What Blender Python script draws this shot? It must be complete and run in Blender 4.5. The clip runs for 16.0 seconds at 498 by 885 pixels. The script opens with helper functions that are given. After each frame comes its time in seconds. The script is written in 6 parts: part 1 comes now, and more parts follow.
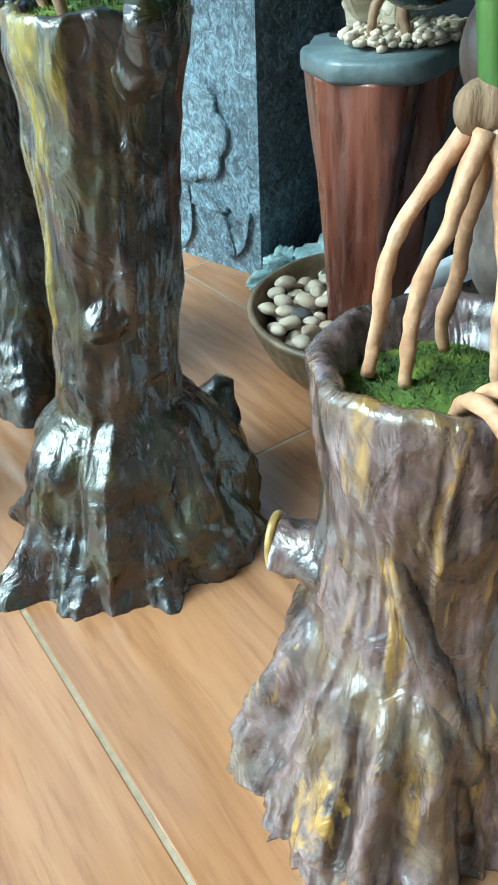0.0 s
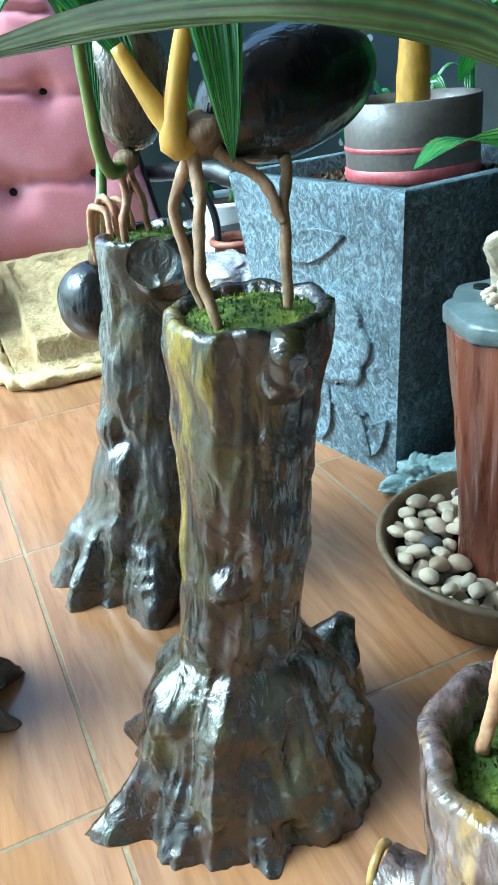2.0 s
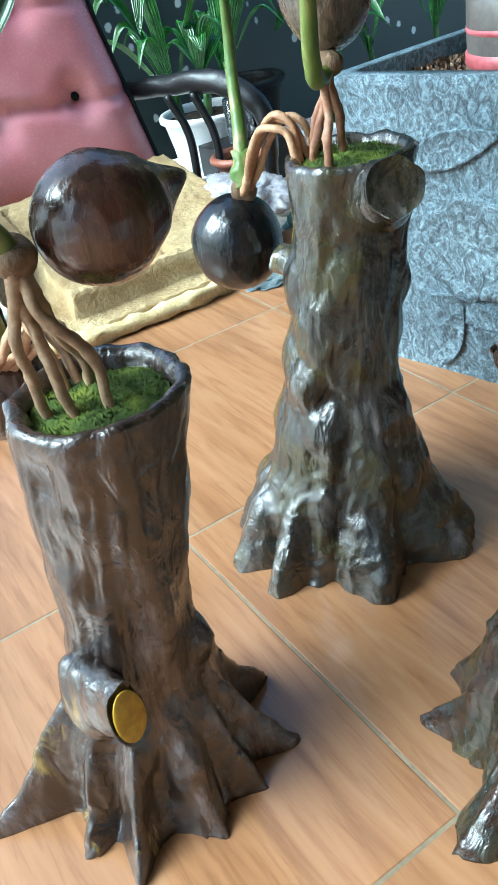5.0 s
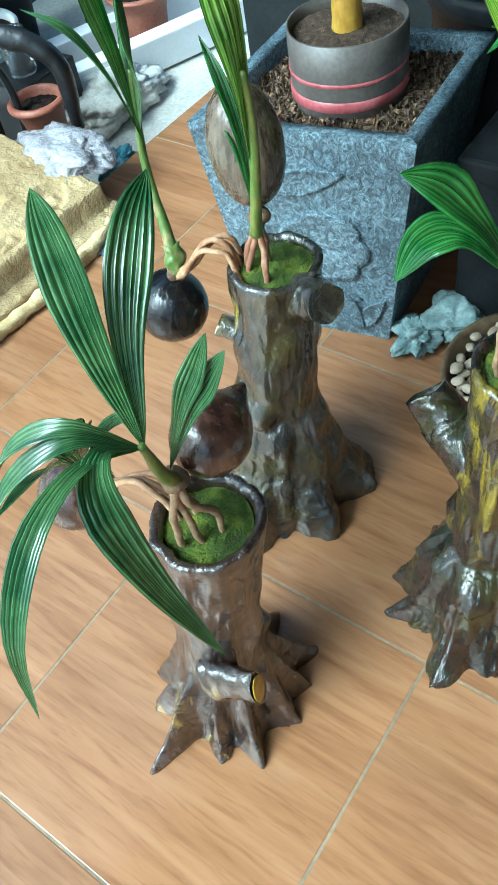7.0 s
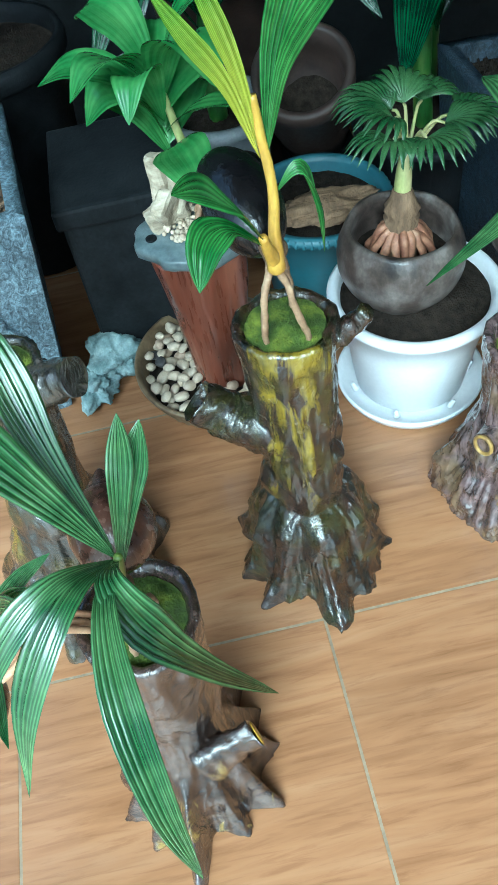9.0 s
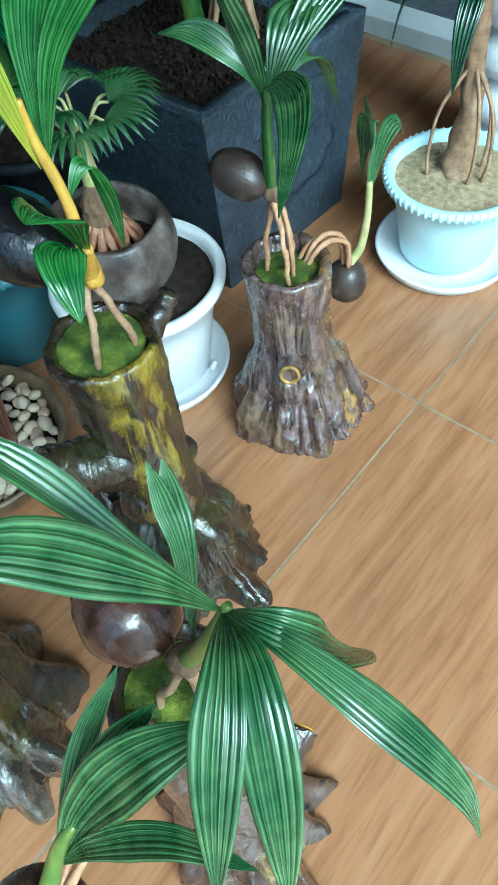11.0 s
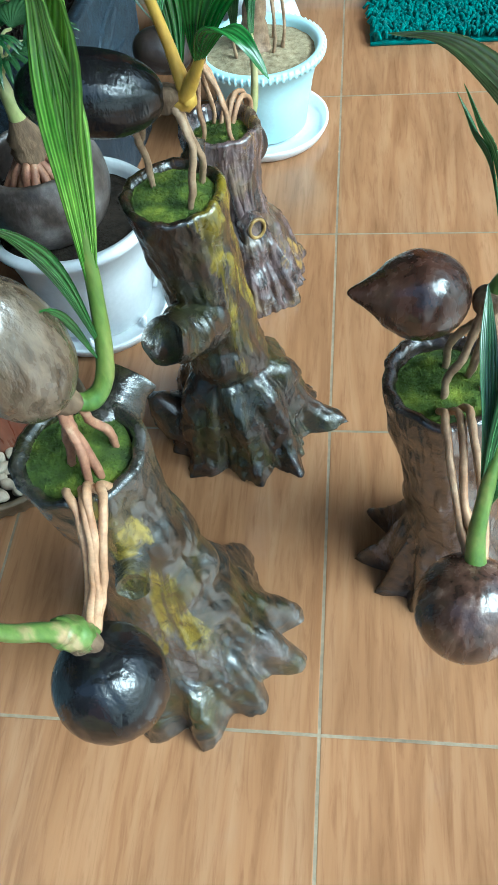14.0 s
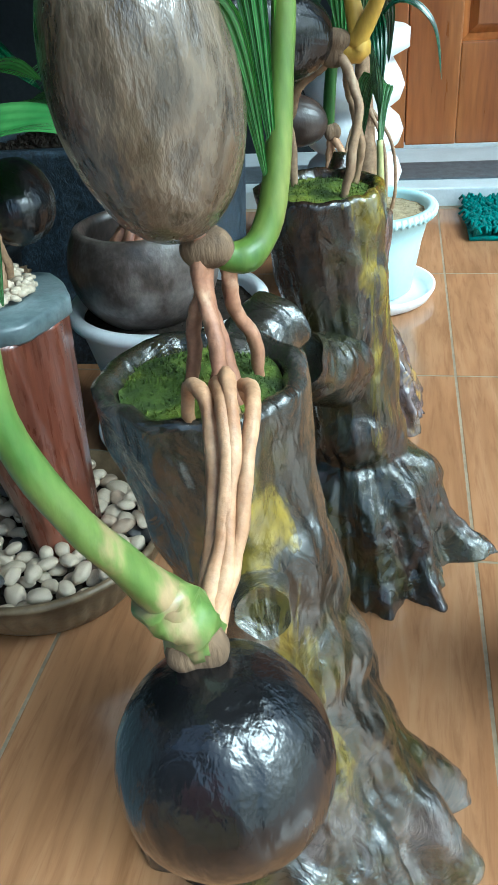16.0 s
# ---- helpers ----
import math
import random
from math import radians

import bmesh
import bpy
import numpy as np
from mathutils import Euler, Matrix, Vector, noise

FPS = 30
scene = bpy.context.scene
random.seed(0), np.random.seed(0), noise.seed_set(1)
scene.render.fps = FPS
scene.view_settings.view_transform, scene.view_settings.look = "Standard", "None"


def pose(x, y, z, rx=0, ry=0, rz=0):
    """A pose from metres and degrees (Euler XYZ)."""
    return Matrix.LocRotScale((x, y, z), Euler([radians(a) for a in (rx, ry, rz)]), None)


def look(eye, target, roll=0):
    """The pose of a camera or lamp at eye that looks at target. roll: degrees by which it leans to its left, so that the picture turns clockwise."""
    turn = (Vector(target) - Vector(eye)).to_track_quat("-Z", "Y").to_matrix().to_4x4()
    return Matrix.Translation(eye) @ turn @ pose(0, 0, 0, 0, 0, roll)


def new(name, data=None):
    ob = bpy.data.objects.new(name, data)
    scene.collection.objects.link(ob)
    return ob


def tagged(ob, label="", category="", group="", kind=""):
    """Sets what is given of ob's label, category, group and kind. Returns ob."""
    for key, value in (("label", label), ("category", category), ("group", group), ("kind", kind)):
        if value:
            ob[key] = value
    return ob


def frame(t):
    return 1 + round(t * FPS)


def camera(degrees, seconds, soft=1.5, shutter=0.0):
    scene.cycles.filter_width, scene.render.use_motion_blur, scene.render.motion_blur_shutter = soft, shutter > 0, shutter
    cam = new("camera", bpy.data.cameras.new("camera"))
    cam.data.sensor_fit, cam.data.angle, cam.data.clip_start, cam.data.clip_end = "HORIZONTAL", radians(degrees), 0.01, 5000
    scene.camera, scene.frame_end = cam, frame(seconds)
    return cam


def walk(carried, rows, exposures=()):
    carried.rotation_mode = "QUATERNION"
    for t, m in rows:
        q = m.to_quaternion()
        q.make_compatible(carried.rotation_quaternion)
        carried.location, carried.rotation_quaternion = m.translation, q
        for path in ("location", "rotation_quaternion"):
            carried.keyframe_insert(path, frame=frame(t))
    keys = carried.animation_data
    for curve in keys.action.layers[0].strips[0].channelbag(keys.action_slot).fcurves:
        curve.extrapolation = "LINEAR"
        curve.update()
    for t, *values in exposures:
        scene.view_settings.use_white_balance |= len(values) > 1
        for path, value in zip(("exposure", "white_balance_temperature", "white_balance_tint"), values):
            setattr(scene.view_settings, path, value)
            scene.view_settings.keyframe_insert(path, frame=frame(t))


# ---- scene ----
cam = camera(34.9, 16.0)
PATH = [
    (0, (-0.06, -0.488, 0.439), (0.776, 0.888, -0.748), -5.6),
    (0.4, (-0.023, -0.492, 0.465), (0.745, 0.976, -0.656), -6.2),
    (0.5, (-0.015, -0.487, 0.469), (0.738, 0.999, -0.638), -6.0),
    (1, (-0.01, -0.477, 0.506), (0.666, 1.128, -0.478), -6.6),
    (1.5, (-0.016, -0.465, 0.521), (0.639, 1.183, -0.406), -6.7),
    (2, (-0.026, -0.457, 0.528), (0.617, 1.206, -0.377), -6.3),
    (2.4, (-0.04, -0.448, 0.526), (0.591, 1.222, -0.377), -6.3),
    (2.5, (-0.044, -0.444, 0.527), (0.587, 1.225, -0.375), -6.2),
    (3, (-0.072, -0.414, 0.522), (0.528, 1.266, -0.381), -6.7),
    (3.4, (-0.13, -0.376, 0.526), (0.472, 1.306, -0.372), -5.7),
    (3.5, (-0.123, -0.369, 0.524), (0.442, 1.32, -0.386), -7.7),
    (4, (-0.161, -0.324, 0.518), (0.384, 1.326, -0.473), -8.5),
    (4.2, (-0.181, -0.302, 0.52), (0.39, 1.324, -0.495), -8.4),
    (4.5, (-0.205, -0.273, 0.518), (0.421, 1.315, -0.526), -8.7),
    (4.7, (-0.214, -0.251, 0.52), (0.477, 1.304, -0.53), -9.8),
    (6.8, (-0.344, -0.18, 0.929), (0.509, 0.734, -0.631), -12.4),
    (7, (-0.365, -0.152, 0.936), (0.531, 0.74, -0.614), -12.8),
    (7.5, (-0.382, -0.076, 0.93), (0.692, 0.507, -0.653), -10.9),
    (8, (-0.387, -0.047, 0.941), (0.795, 0.246, -0.645), -8.6),
    (8.5, (-0.425, -0.013, 0.937), (0.809, 0.081, -0.634), -6.1),
    (9, (-0.434, 0.072, 0.951), (0.795, 0.018, -0.625), -10.8),
    (9.5, (-0.35, 0.101, 0.952), (0.843, -0.251, -0.614), -9.7),
    (9.8, (-0.31, 0.142, 0.939), (0.817, -0.375, -0.63), -8.9),
    (10, (-0.308, 0.155, 0.934), (0.752, -0.443, -0.653), -6.7),
    (10.2, (-0.314, 0.17, 0.93), (0.704, -0.505, -0.653), -5.9),
    (12.3, (-0.234, 0.489, 0.91), (0.331, -0.455, -0.761), -8.5),
    (12.5, (-0.222, 0.515, 0.9), (0.335, -0.45, -0.761), -9.2),
    (12.6, (-0.227, 0.524, 0.899), (0.331, -0.458, -0.752), -9.5),
    (13, (-0.189, 0.602, 0.906), (0.284, -0.464, -0.719), -10.1),
    (13.5, (-0.103, 0.632, 0.903), (0.362, -0.441, -0.719), -9.7),
    (14, (-0.02, 0.634, 0.867), (0.219, -0.511, -0.755), -8.4),
    (14.2, (0.01, 0.627, 0.831), (0.219, -0.541, -0.779), -8.0),
    (14.5, (0.019, 0.623, 0.747), (0.283, -0.689, -0.74), -9.0),
    (15, (0.043, 0.64, 0.598), (0.38, -0.869, -0.671), -6.4),
    (15.5, (0.073, 0.646, 0.54), (0.378, -0.946, -0.632), -6.5),
    (15.8, (0.093, 0.643, 0.548), (0.421, -0.985, -0.566), -4.7),
    (16, (0.093, 0.64, 0.558), (0.438, -1.005, -0.526), -4.5),
]
walk(cam, [(t, look(eye, target, roll)) for t, eye, target, roll in PATH], [(0, 1.2, 4650, -18), (1.5, 1.32, 4500, -18), (3, 1.27, 4700, -15), (4.2, 1.08, 4850, -11), (4.7, 1.08, 4850, -11), (7, 0.88, 4700, -17), (8.5, 0.92, 4600, -17), (10, 0.74, 4480, -18), (13, 0.68, 4670, -16), (15, 0.68, 4600, -16), (16, 0.74, 4750, -14)])

# ---- light ----
world = bpy.data.worlds.new("sky")
scene.world = world
world.use_nodes = True
wn = world.node_tree.nodes
sky = wn.new("ShaderNodeTexSky")
sky.sky_type = "NISHITA"
sky.sun_disc = False
sky.dust_density, sky.air_density = 6.0, 1.0
sky.sun_elevation, sky.sun_rotation = radians(47), radians(-70)
world.node_tree.links.new(sky.outputs[0], wn["Background"].inputs[0])
wn["Background"].inputs[1].default_value = 0.17
sun = new("sun", bpy.data.lights.new("sun", "SUN"))
sun.data.energy, sun.data.angle, sun.data.color = 3.4, radians(34), (1.0, 0.97, 0.93)
sun.matrix_world = look((-2.95, 1.2, 3.4), (0.1, 0.1, 0))


# ---- materials ----
def nodes_of(name):
    m = bpy.data.materials.new(name)
    m.use_nodes = True
    t = m.node_tree
    return m, t, t.nodes["Principled BSDF"]


def put(t, kind, **kw):
    n = t.nodes.new(kind)
    for k, v in kw.items():
        n.inputs[k].default_value = v
    return n


def ramp(t, fac, stops):
    n = t.nodes.new("ShaderNodeValToRGB")
    e = n.color_ramp.elements
    while len(e) < len(stops):
        e.new(0.5)
    for q, (p, c) in zip(e, stops):
        q.position, q.color = p, (*c, 1)
    t.links.new(fac, n.inputs[0])
    return n.outputs[0]


def coords(t, scale=(1, 1, 1), source="Object"):
    tc = t.nodes.new("ShaderNodeTexCoord")
    mp = t.nodes.new("ShaderNodeMapping")
    mp.inputs["Scale"].default_value = scale
    t.links.new(tc.outputs[source], mp.inputs[0])
    return mp.outputs[0]


def noise_of(t, vec, scale, detail=6, rough=0.55, dist=0.0):
    n = put(t, "ShaderNodeTexNoise", Scale=scale, Detail=detail, Roughness=rough, Distortion=dist)
    t.links.new(vec, n.inputs["Vector"])
    return n.outputs[0]


def mix(t, fac, a, b, mode="MIX"):
    n = t.nodes.new("ShaderNodeMix")
    n.data_type, n.blend_type = "RGBA", mode
    for sock, v in ((n.inputs[0], fac), (n.inputs[6], a), (n.inputs[7], b)):
        if isinstance(v, (int, float)):
            sock.default_value = v
        elif isinstance(v, tuple):
            sock.default_value = (*v, 1)
        else:
            t.links.new(v, sock)
    return n.outputs[2]


def bump(t, b, height, strength, dist=0.002):
    n = put(t, "ShaderNodeBump", Strength=strength, Distance=dist)
    t.links.new(height, n.inputs["Height"])
    t.links.new(n.outputs[0], b.inputs["Normal"])
    t.links.new(n.outputs[0], b.inputs["Coat Normal"])


def rough_from(t, b, fac, lo, hi):
    n = put(t, "ShaderNodeMapRange")
    n.inputs["To Min"].default_value, n.inputs["To Max"].default_value = lo, hi
    t.links.new(fac, n.inputs[0])
    t.links.new(n.outputs[0], b.inputs["Roughness"])


def surface(name, stops, scale=20, stretch=(1, 1, 1), fine=150, rough=(0.4, 0.7), relief=0.3, coat=0.0, dist=0.002, metal=0.0, vary=0.25):
    """Two scales of noise: stains that pick the colour, a fine grain that shades and lifts it."""
    m, t, b = nodes_of(name)
    v = coords(t, stretch)
    big, small = noise_of(t, v, scale, 5), noise_of(t, v, fine, 4)
    col = ramp(t, big, stops)
    grain = ramp(t, small, [(0.3, (1 - vary,) * 3), (0.7, (1 + vary * 0.3,) * 3)])
    t.links.new(mix(t, 1.0, col, grain, "MULTIPLY"), b.inputs["Base Color"])
    rough_from(t, b, small, *rough)
    bump(t, b, small, relief, dist)
    b.inputs["Coat Weight"].default_value = coat
    b.inputs["Coat Roughness"].default_value = 0.15
    b.inputs["Metallic"].default_value = metal
    return m


def bark(name, stops, streak, side, amount, span=(0.0, 0.05), rough=(0.15, 0.36), streak_scale=34, moss_tint=None, above=None, coat=0.8):
    """Varnished, hand-painted cement bark: upright stains, paint streaks on one side, a lacquer coat."""
    m, t, b = nodes_of(name)
    v = coords(t, (1, 1, 0.28))
    raw = coords(t)
    a, f, s = noise_of(t, v, 22, 7, 0.6, 0.5), noise_of(t, coords(t, (1, 1, 0.5)), 120, 5), noise_of(t, coords(t, (1, 1, 0.16)), streak_scale, 4, 0.6, 0.6)
    col = ramp(t, a, stops)
    dot = t.nodes.new("ShaderNodeVectorMath")
    dot.operation = "DOT_PRODUCT"
    dot.inputs[1].default_value = side
    t.links.new(raw, dot.inputs[0])
    lean = put(t, "ShaderNodeMapRange")
    lean.inputs["From Min"].default_value, lean.inputs["From Max"].default_value = span
    lean.inputs["To Min"].default_value, lean.inputs["To Max"].default_value = -0.14, 0.05 + amount
    t.links.new(dot.outputs["Value"], lean.inputs[0])
    add = t.nodes.new("ShaderNodeMath")
    add.operation = "ADD"
    t.links.new(s, add.inputs[0])
    t.links.new(lean.outputs[0], add.inputs[1])
    mask = ramp(t, add.outputs[0], [(0.54, (0, 0, 0)), (0.64, (0.85, 0.85, 0.85))])
    if above:
        sep = t.nodes.new("ShaderNodeSeparateXYZ")
        t.links.new(raw, sep.inputs[0])
        up = put(t, "ShaderNodeMapRange")
        up.inputs["From Min"].default_value, up.inputs["From Max"].default_value = above, above + 0.05
        t.links.new(sep.outputs[2], up.inputs[0])
        mask = mix(t, 1.0, mask, up.outputs[0], "MULTIPLY")
    col = mix(t, mask, col, streak)
    if moss_tint:
        col = mix(t, ramp(t, noise_of(t, raw, 17, 4), [(0.5, (0, 0, 0)), (0.62, (0.75,) * 3)]), col, moss_tint)
    grain = ramp(t, f, [(0.3, (0.5,) * 3), (0.7, (1.1,) * 3)])
    t.links.new(mix(t, 1.0, col, grain, "MULTIPLY"), b.inputs["Base Color"])
    rough_from(t, b, noise_of(t, raw, 40, 5), *rough)
    big, small = noise_of(t, coords(t, (1, 1, 0.6)), 46, 3.0, 0.55, 1.2), noise_of(t, coords(t, (1, 1, 0.75)), 190, 5.0, 0.7, 1.5)
    bump(t, b, mix(t, 0.13, big, small), 1.0, 0.0036)
    b.inputs["Coat Weight"].default_value = coat
    b.inputs["Coat IOR"].default_value = 1.55
    b.inputs["Coat Roughness"].default_value = 0.15
    return m


def leaf_mat(name, dark, light, tip=None, stripe=26.0, rough=0.24, streak=0.55):
    m, t, b = nodes_of(name)
    uv = coords(t, (1, 1, 1), "UV")
    sep = t.nodes.new("ShaderNodeSeparateXYZ")
    t.links.new(uv, sep.inputs[0])
    w = put(t, "ShaderNodeTexWave", Scale=stripe / 6.28, Distortion=0.6, Detail=2.0)
    w.bands_direction = "X"
    t.links.new(uv, w.inputs[0])
    patch = noise_of(t, coords(t, (1, 1, 1)), 28, 4)
    col = mix(t, ramp(t, patch, [(0.35, (0, 0, 0)), (0.7, (1, 1, 1))]), dark, light)
    col = mix(t, streak, col, mix(t, 1.0, col, ramp(t, w.outputs[0], [(0, (0.35,) * 3), (0.6, (1.0,) * 3), (1, (1.9,) * 3)]), "MULTIPLY"))
    if tip:
        col = mix(t, ramp(t, sep.outputs[1], [(0.0, (1, 1, 1)), (0.75, (0, 0, 0))]), col, tip)
    t.links.new(col, b.inputs["Base Color"])
    b.inputs["Roughness"].default_value = rough
    b.inputs["Specular IOR Level"].default_value = 0.85
    bump(t, b, w.outputs[0], 0.25, 0.001)
    tr = t.nodes.new("ShaderNodeBsdfTranslucent")
    t.links.new(mix(t, 1.0, col, (1.0, 1.0, 0.45), "MULTIPLY"), tr.inputs[0])
    ms = t.nodes.new("ShaderNodeMixShader")
    ms.inputs[0].default_value = 0.22
    t.links.new(b.outputs[0], ms.inputs[1])
    t.links.new(tr.outputs[0], ms.inputs[2])
    t.links.new(ms.outputs[0], t.nodes["Material Output"].inputs[0])
    return m


def tile_mat():
    m, t, b = nodes_of("wood_print_tile")
    info = t.nodes.new("ShaderNodeObjectInfo")
    tc = t.nodes.new("ShaderNodeTexCoord")
    off = t.nodes.new("ShaderNodeVectorMath")
    off.operation = "MULTIPLY_ADD"
    comb = t.nodes.new("ShaderNodeCombineXYZ")
    for i in range(3):
        t.links.new(info.outputs["Random"], comb.inputs[i])
    off.inputs[1].default_value = (7.0, 13.0, 3.0)
    t.links.new(comb.outputs[0], off.inputs[0])
    t.links.new(tc.outputs["Object"], off.inputs[2])
    mp = t.nodes.new("ShaderNodeMapping")
    mp.inputs["Scale"].default_value = (1, 0.09, 1)
    t.links.new(off.outputs[0], mp.inputs[0])
    v = mp.outputs[0]
    a, f = noise_of(t, v, 26, 5, 0.55, 1.2), noise_of(t, v, 130, 6, 0.65, 0.6)
    mp2 = t.nodes.new("ShaderNodeMapping")
    mp2.inputs["Scale"].default_value = (1, 0.35, 1)
    t.links.new(off.outputs[0], mp2.inputs[0])
    cloud = noise_of(t, mp2.outputs[0], 7, 3)
    col = ramp(t, a, [(0.25, (0.205, 0.098, 0.042)), (0.5, (0.292, 0.151, 0.071)), (0.75, (0.350, 0.194, 0.100))])
    fine = ramp(t, f, [(0.34, (0.83, 0.80, 0.77)), (0.50, (1.0, 1.0, 1.0)), (0.8, (1.06, 1.06, 1.04))])
    col = mix(t, 1.0, col, fine, "MULTIPLY")
    col = mix(t, 1.0, col, ramp(t, cloud, [(0.3, (0.82, 0.80, 0.78)), (0.7, (1.12, 1.1, 1.08))]), "MULTIPLY")
    t.links.new(col, b.inputs["Base Color"])
    rough_from(t, b, noise_of(t, tc.outputs["Object"], 9, 3), 0.10, 0.20)
    b.inputs["Specular IOR Level"].default_value = 0.5
    return m


def slate_mat(name="slate_paint", dark=(0.016, 0.030, 0.042), pale=(0.42, 0.56, 0.65)):
    """Blue-black cement with pale blue paint dry-brushed over trowelled ridges."""
    m, t, b = nodes_of(name)
    v = coords(t)
    tall = coords(t, (1, 1, 0.8))
    n1, n2, n3 = noise_of(t, tall, 62, 7, 0.7, 2.4), noise_of(t, v, 7, 4), noise_of(t, tall, 240, 4, 0.65, 1.2)
    k = put(t, "ShaderNodeTexNoise", Scale=26.0, Detail=6.0, Roughness=0.7, Distortion=1.4)
    k.noise_type = "RIDGED_MULTIFRACTAL"
    t.links.new(tall, k.inputs["Vector"])
    hgt = mix(t, 0.35, n1, n3)
    col = ramp(t, hgt, [(0.36, dark), (0.47, tuple(0.22 * q for q in pale)), (0.55, tuple(0.5 * q for q in pale)), (0.66, pale)])
    col = mix(t, ramp(t, k.outputs[0], [(0.62, (0, 0, 0)), (1.0, (0.85,) * 3)]), col, tuple(1.25 * q for q in pale))
    col = mix(t, 1.0, col, ramp(t, n2, [(0.3, (0.62, 0.66, 0.7)), (0.7, (1.2,) * 3)]), "MULTIPLY")
    t.links.new(col, b.inputs["Base Color"])
    b.inputs["Roughness"].default_value = 0.42
    bump(t, b, mix(t, 0.3, hgt, k.outputs[0]), 1.0, 0.006)
    return m


M_TILE = tile_mat()
M_GROUT = surface("grout", [(0.3, (0.17, 0.125, 0.075)), (0.7, (0.30, 0.23, 0.145))], 12, rough=(0.7, 0.9))
M_BARK_A = bark("olive_bark", [(0.25, (0.005, 0.004, 0.003)), (0.42, (0.014, 0.012, 0.008)), (0.50, (0.036, 0.017, 0.010)), (0.57, (0.016, 0.016, 0.010)), (0.75, (0.048, 0.046, 0.022))], (0.27, 0.20, 0.012), (-1.0, 0.22, 0.15), 0.09, (0.027, 0.054), moss_tint=(0.046, 0.042, 0.008), above=0.13)
M_BARK_B = bark("grey_olive_bark", [(0.25, (0.006, 0.005, 0.004)), (0.43, (0.022, 0.019, 0.014)), (0.55, (0.046, 0.041, 0.031)), (0.70, (0.17, 0.150, 0.146))], (0.26, 0.19, 0.018), (-0.2, 0.8, 0.05), -0.02, rough=(0.11, 0.28), moss_tint=(0.056, 0.048, 0.010), above=0.075, coat=1.0)
M_BARK_C = bark("brown_bark", [(0.25, (0.010, 0.006, 0.005)), (0.45, (0.030, 0.018, 0.013)), (0.58, (0.062, 0.038, 0.028)), (0.72, (0.18, 0.145, 0.145))], (0.26, 0.18, 0.04), (-0.9, -0.1, -0.15), -0.07, rough=(0.13, 0.32), coat=0.9)
M_BARK_D = bark("purple_bark", [(0.28, (0.010, 0.006, 0.005)), (0.40, (0.050, 0.030, 0.025)), (0.50, (0.16, 0.108, 0.104)), (0.57, (0.034, 0.020, 0.017)), (0.66, (0.23, 0.176, 0.178)), (0.76, (0.46, 0.38, 0.39))], (0.34, 0.20, 0.035), (-0.5, -0.5, 0.1), -0.04, streak_scale=60, moss_tint=(0.15, 0.102, 0.052), coat=0.95)
M_CUT = surface("yellow_cut_wood", [(0.3, (0.42, 0.24, 0.01)), (0.7, (0.62, 0.42, 0.03))], 90, rough=(0.3, 0.6))
M_RING = surface("ochre_scar", [(0.3, (0.20, 0.11, 0.03)), (0.7, (0.42, 0.28, 0.08))], 120, rough=(0.25, 0.5))
M_MOSS = surface("moss", [(0.3, (0.022, 0.038, 0.003)), (0.5, (0.070, 0.105, 0.006)), (0.72, (0.21, 0.24, 0.018))], 40, fine=420, rough=(0.85, 1.0), relief=1.0)
M_ROOT = surface("pale_root", [(0.3, (0.34, 0.17, 0.08)), (0.6, (0.50, 0.30, 0.165)), (0.75, (0.60, 0.43, 0.27))], 60, fine=300, rough=(0.45, 0.7))
M_ROOT_RED = surface("reddish_root", [(0.3, (0.20, 0.08, 0.045)), (0.6, (0.36, 0.18, 0.10)), (0.75, (0.52, 0.34, 0.21))], 70, fine=300, rough=(0.45, 0.7))
M_ROOT_GREY = surface("grey_root", [(0.3, (0.20, 0.115, 0.06)), (0.6, (0.37, 0.24, 0.135)), (0.75, (0.50, 0.37, 0.23))], 70, fine=300, rough=(0.45, 0.7))
M_COCO_BLACK = surface("black_lacquered_shell", [(0.3, (0.0025, 0.0025, 0.003)), (0.7, (0.010, 0.009, 0.010))], 26, (1, 1, 0.35), 60, (0.18, 0.32), 0.6, 0.25, dist=0.004)
M_COCO_BROWN = surface("brown_varnished_shell", [(0.3, (0.022, 0.009, 0.006)), (0.55, (0.078, 0.034, 0.022)), (0.75, (0.18, 0.10, 0.065))], 34, (1, 1, 0.25), 110, (0.16, 0.36), 0.45, 0.4, vary=0.5)
M_COCO_GREY = surface("grey_brown_shell", [(0.25, (0.045, 0.028, 0.016)), (0.42, (0.105, 0.072, 0.044)), (0.58, (0.185, 0.138, 0.094)), (0.8, (0.095, 0.062, 0.038))], 34, (1, 1, 0.4), 120, (0.16, 0.40), 0.6, 0.6, dist=0.004, vary=0.6)
M_COCO_DARK = surface("dark_brown_shell", [(0.3, (0.020, 0.013, 0.010)), (0.55, (0.050, 0.034, 0.027)), (0.78, (0.13, 0.095, 0.075))], 26, (1, 1, 0.5), 120, (0.3, 0.55), 0.4, 0.2)
M_COCO_POT = surface("weathered_shell", [(0.32, (0.018, 0.013, 0.011)), (0.46, (0.07, 0.052, 0.042)), (0.58, (0.15, 0.125, 0.11)), (0.75, (0.26, 0.235, 0.215))], 22, (1, 1, 0.8), 160, (0.3, 0.55), 0.4, 0.2, vary=0.35)
M_FIBRE = surface("coconut_fibre", [(0.3, (0.10, 0.06, 0.03)), (0.7, (0.28, 0.18, 0.10))], 60, (1, 1, 0.2), 260, (0.7, 0.95), 0.8)
M_LEAF = leaf_mat("palm_leaf", (0.027, 0.086, 0.025), (0.102, 0.198, 0.070), rough=0.27)
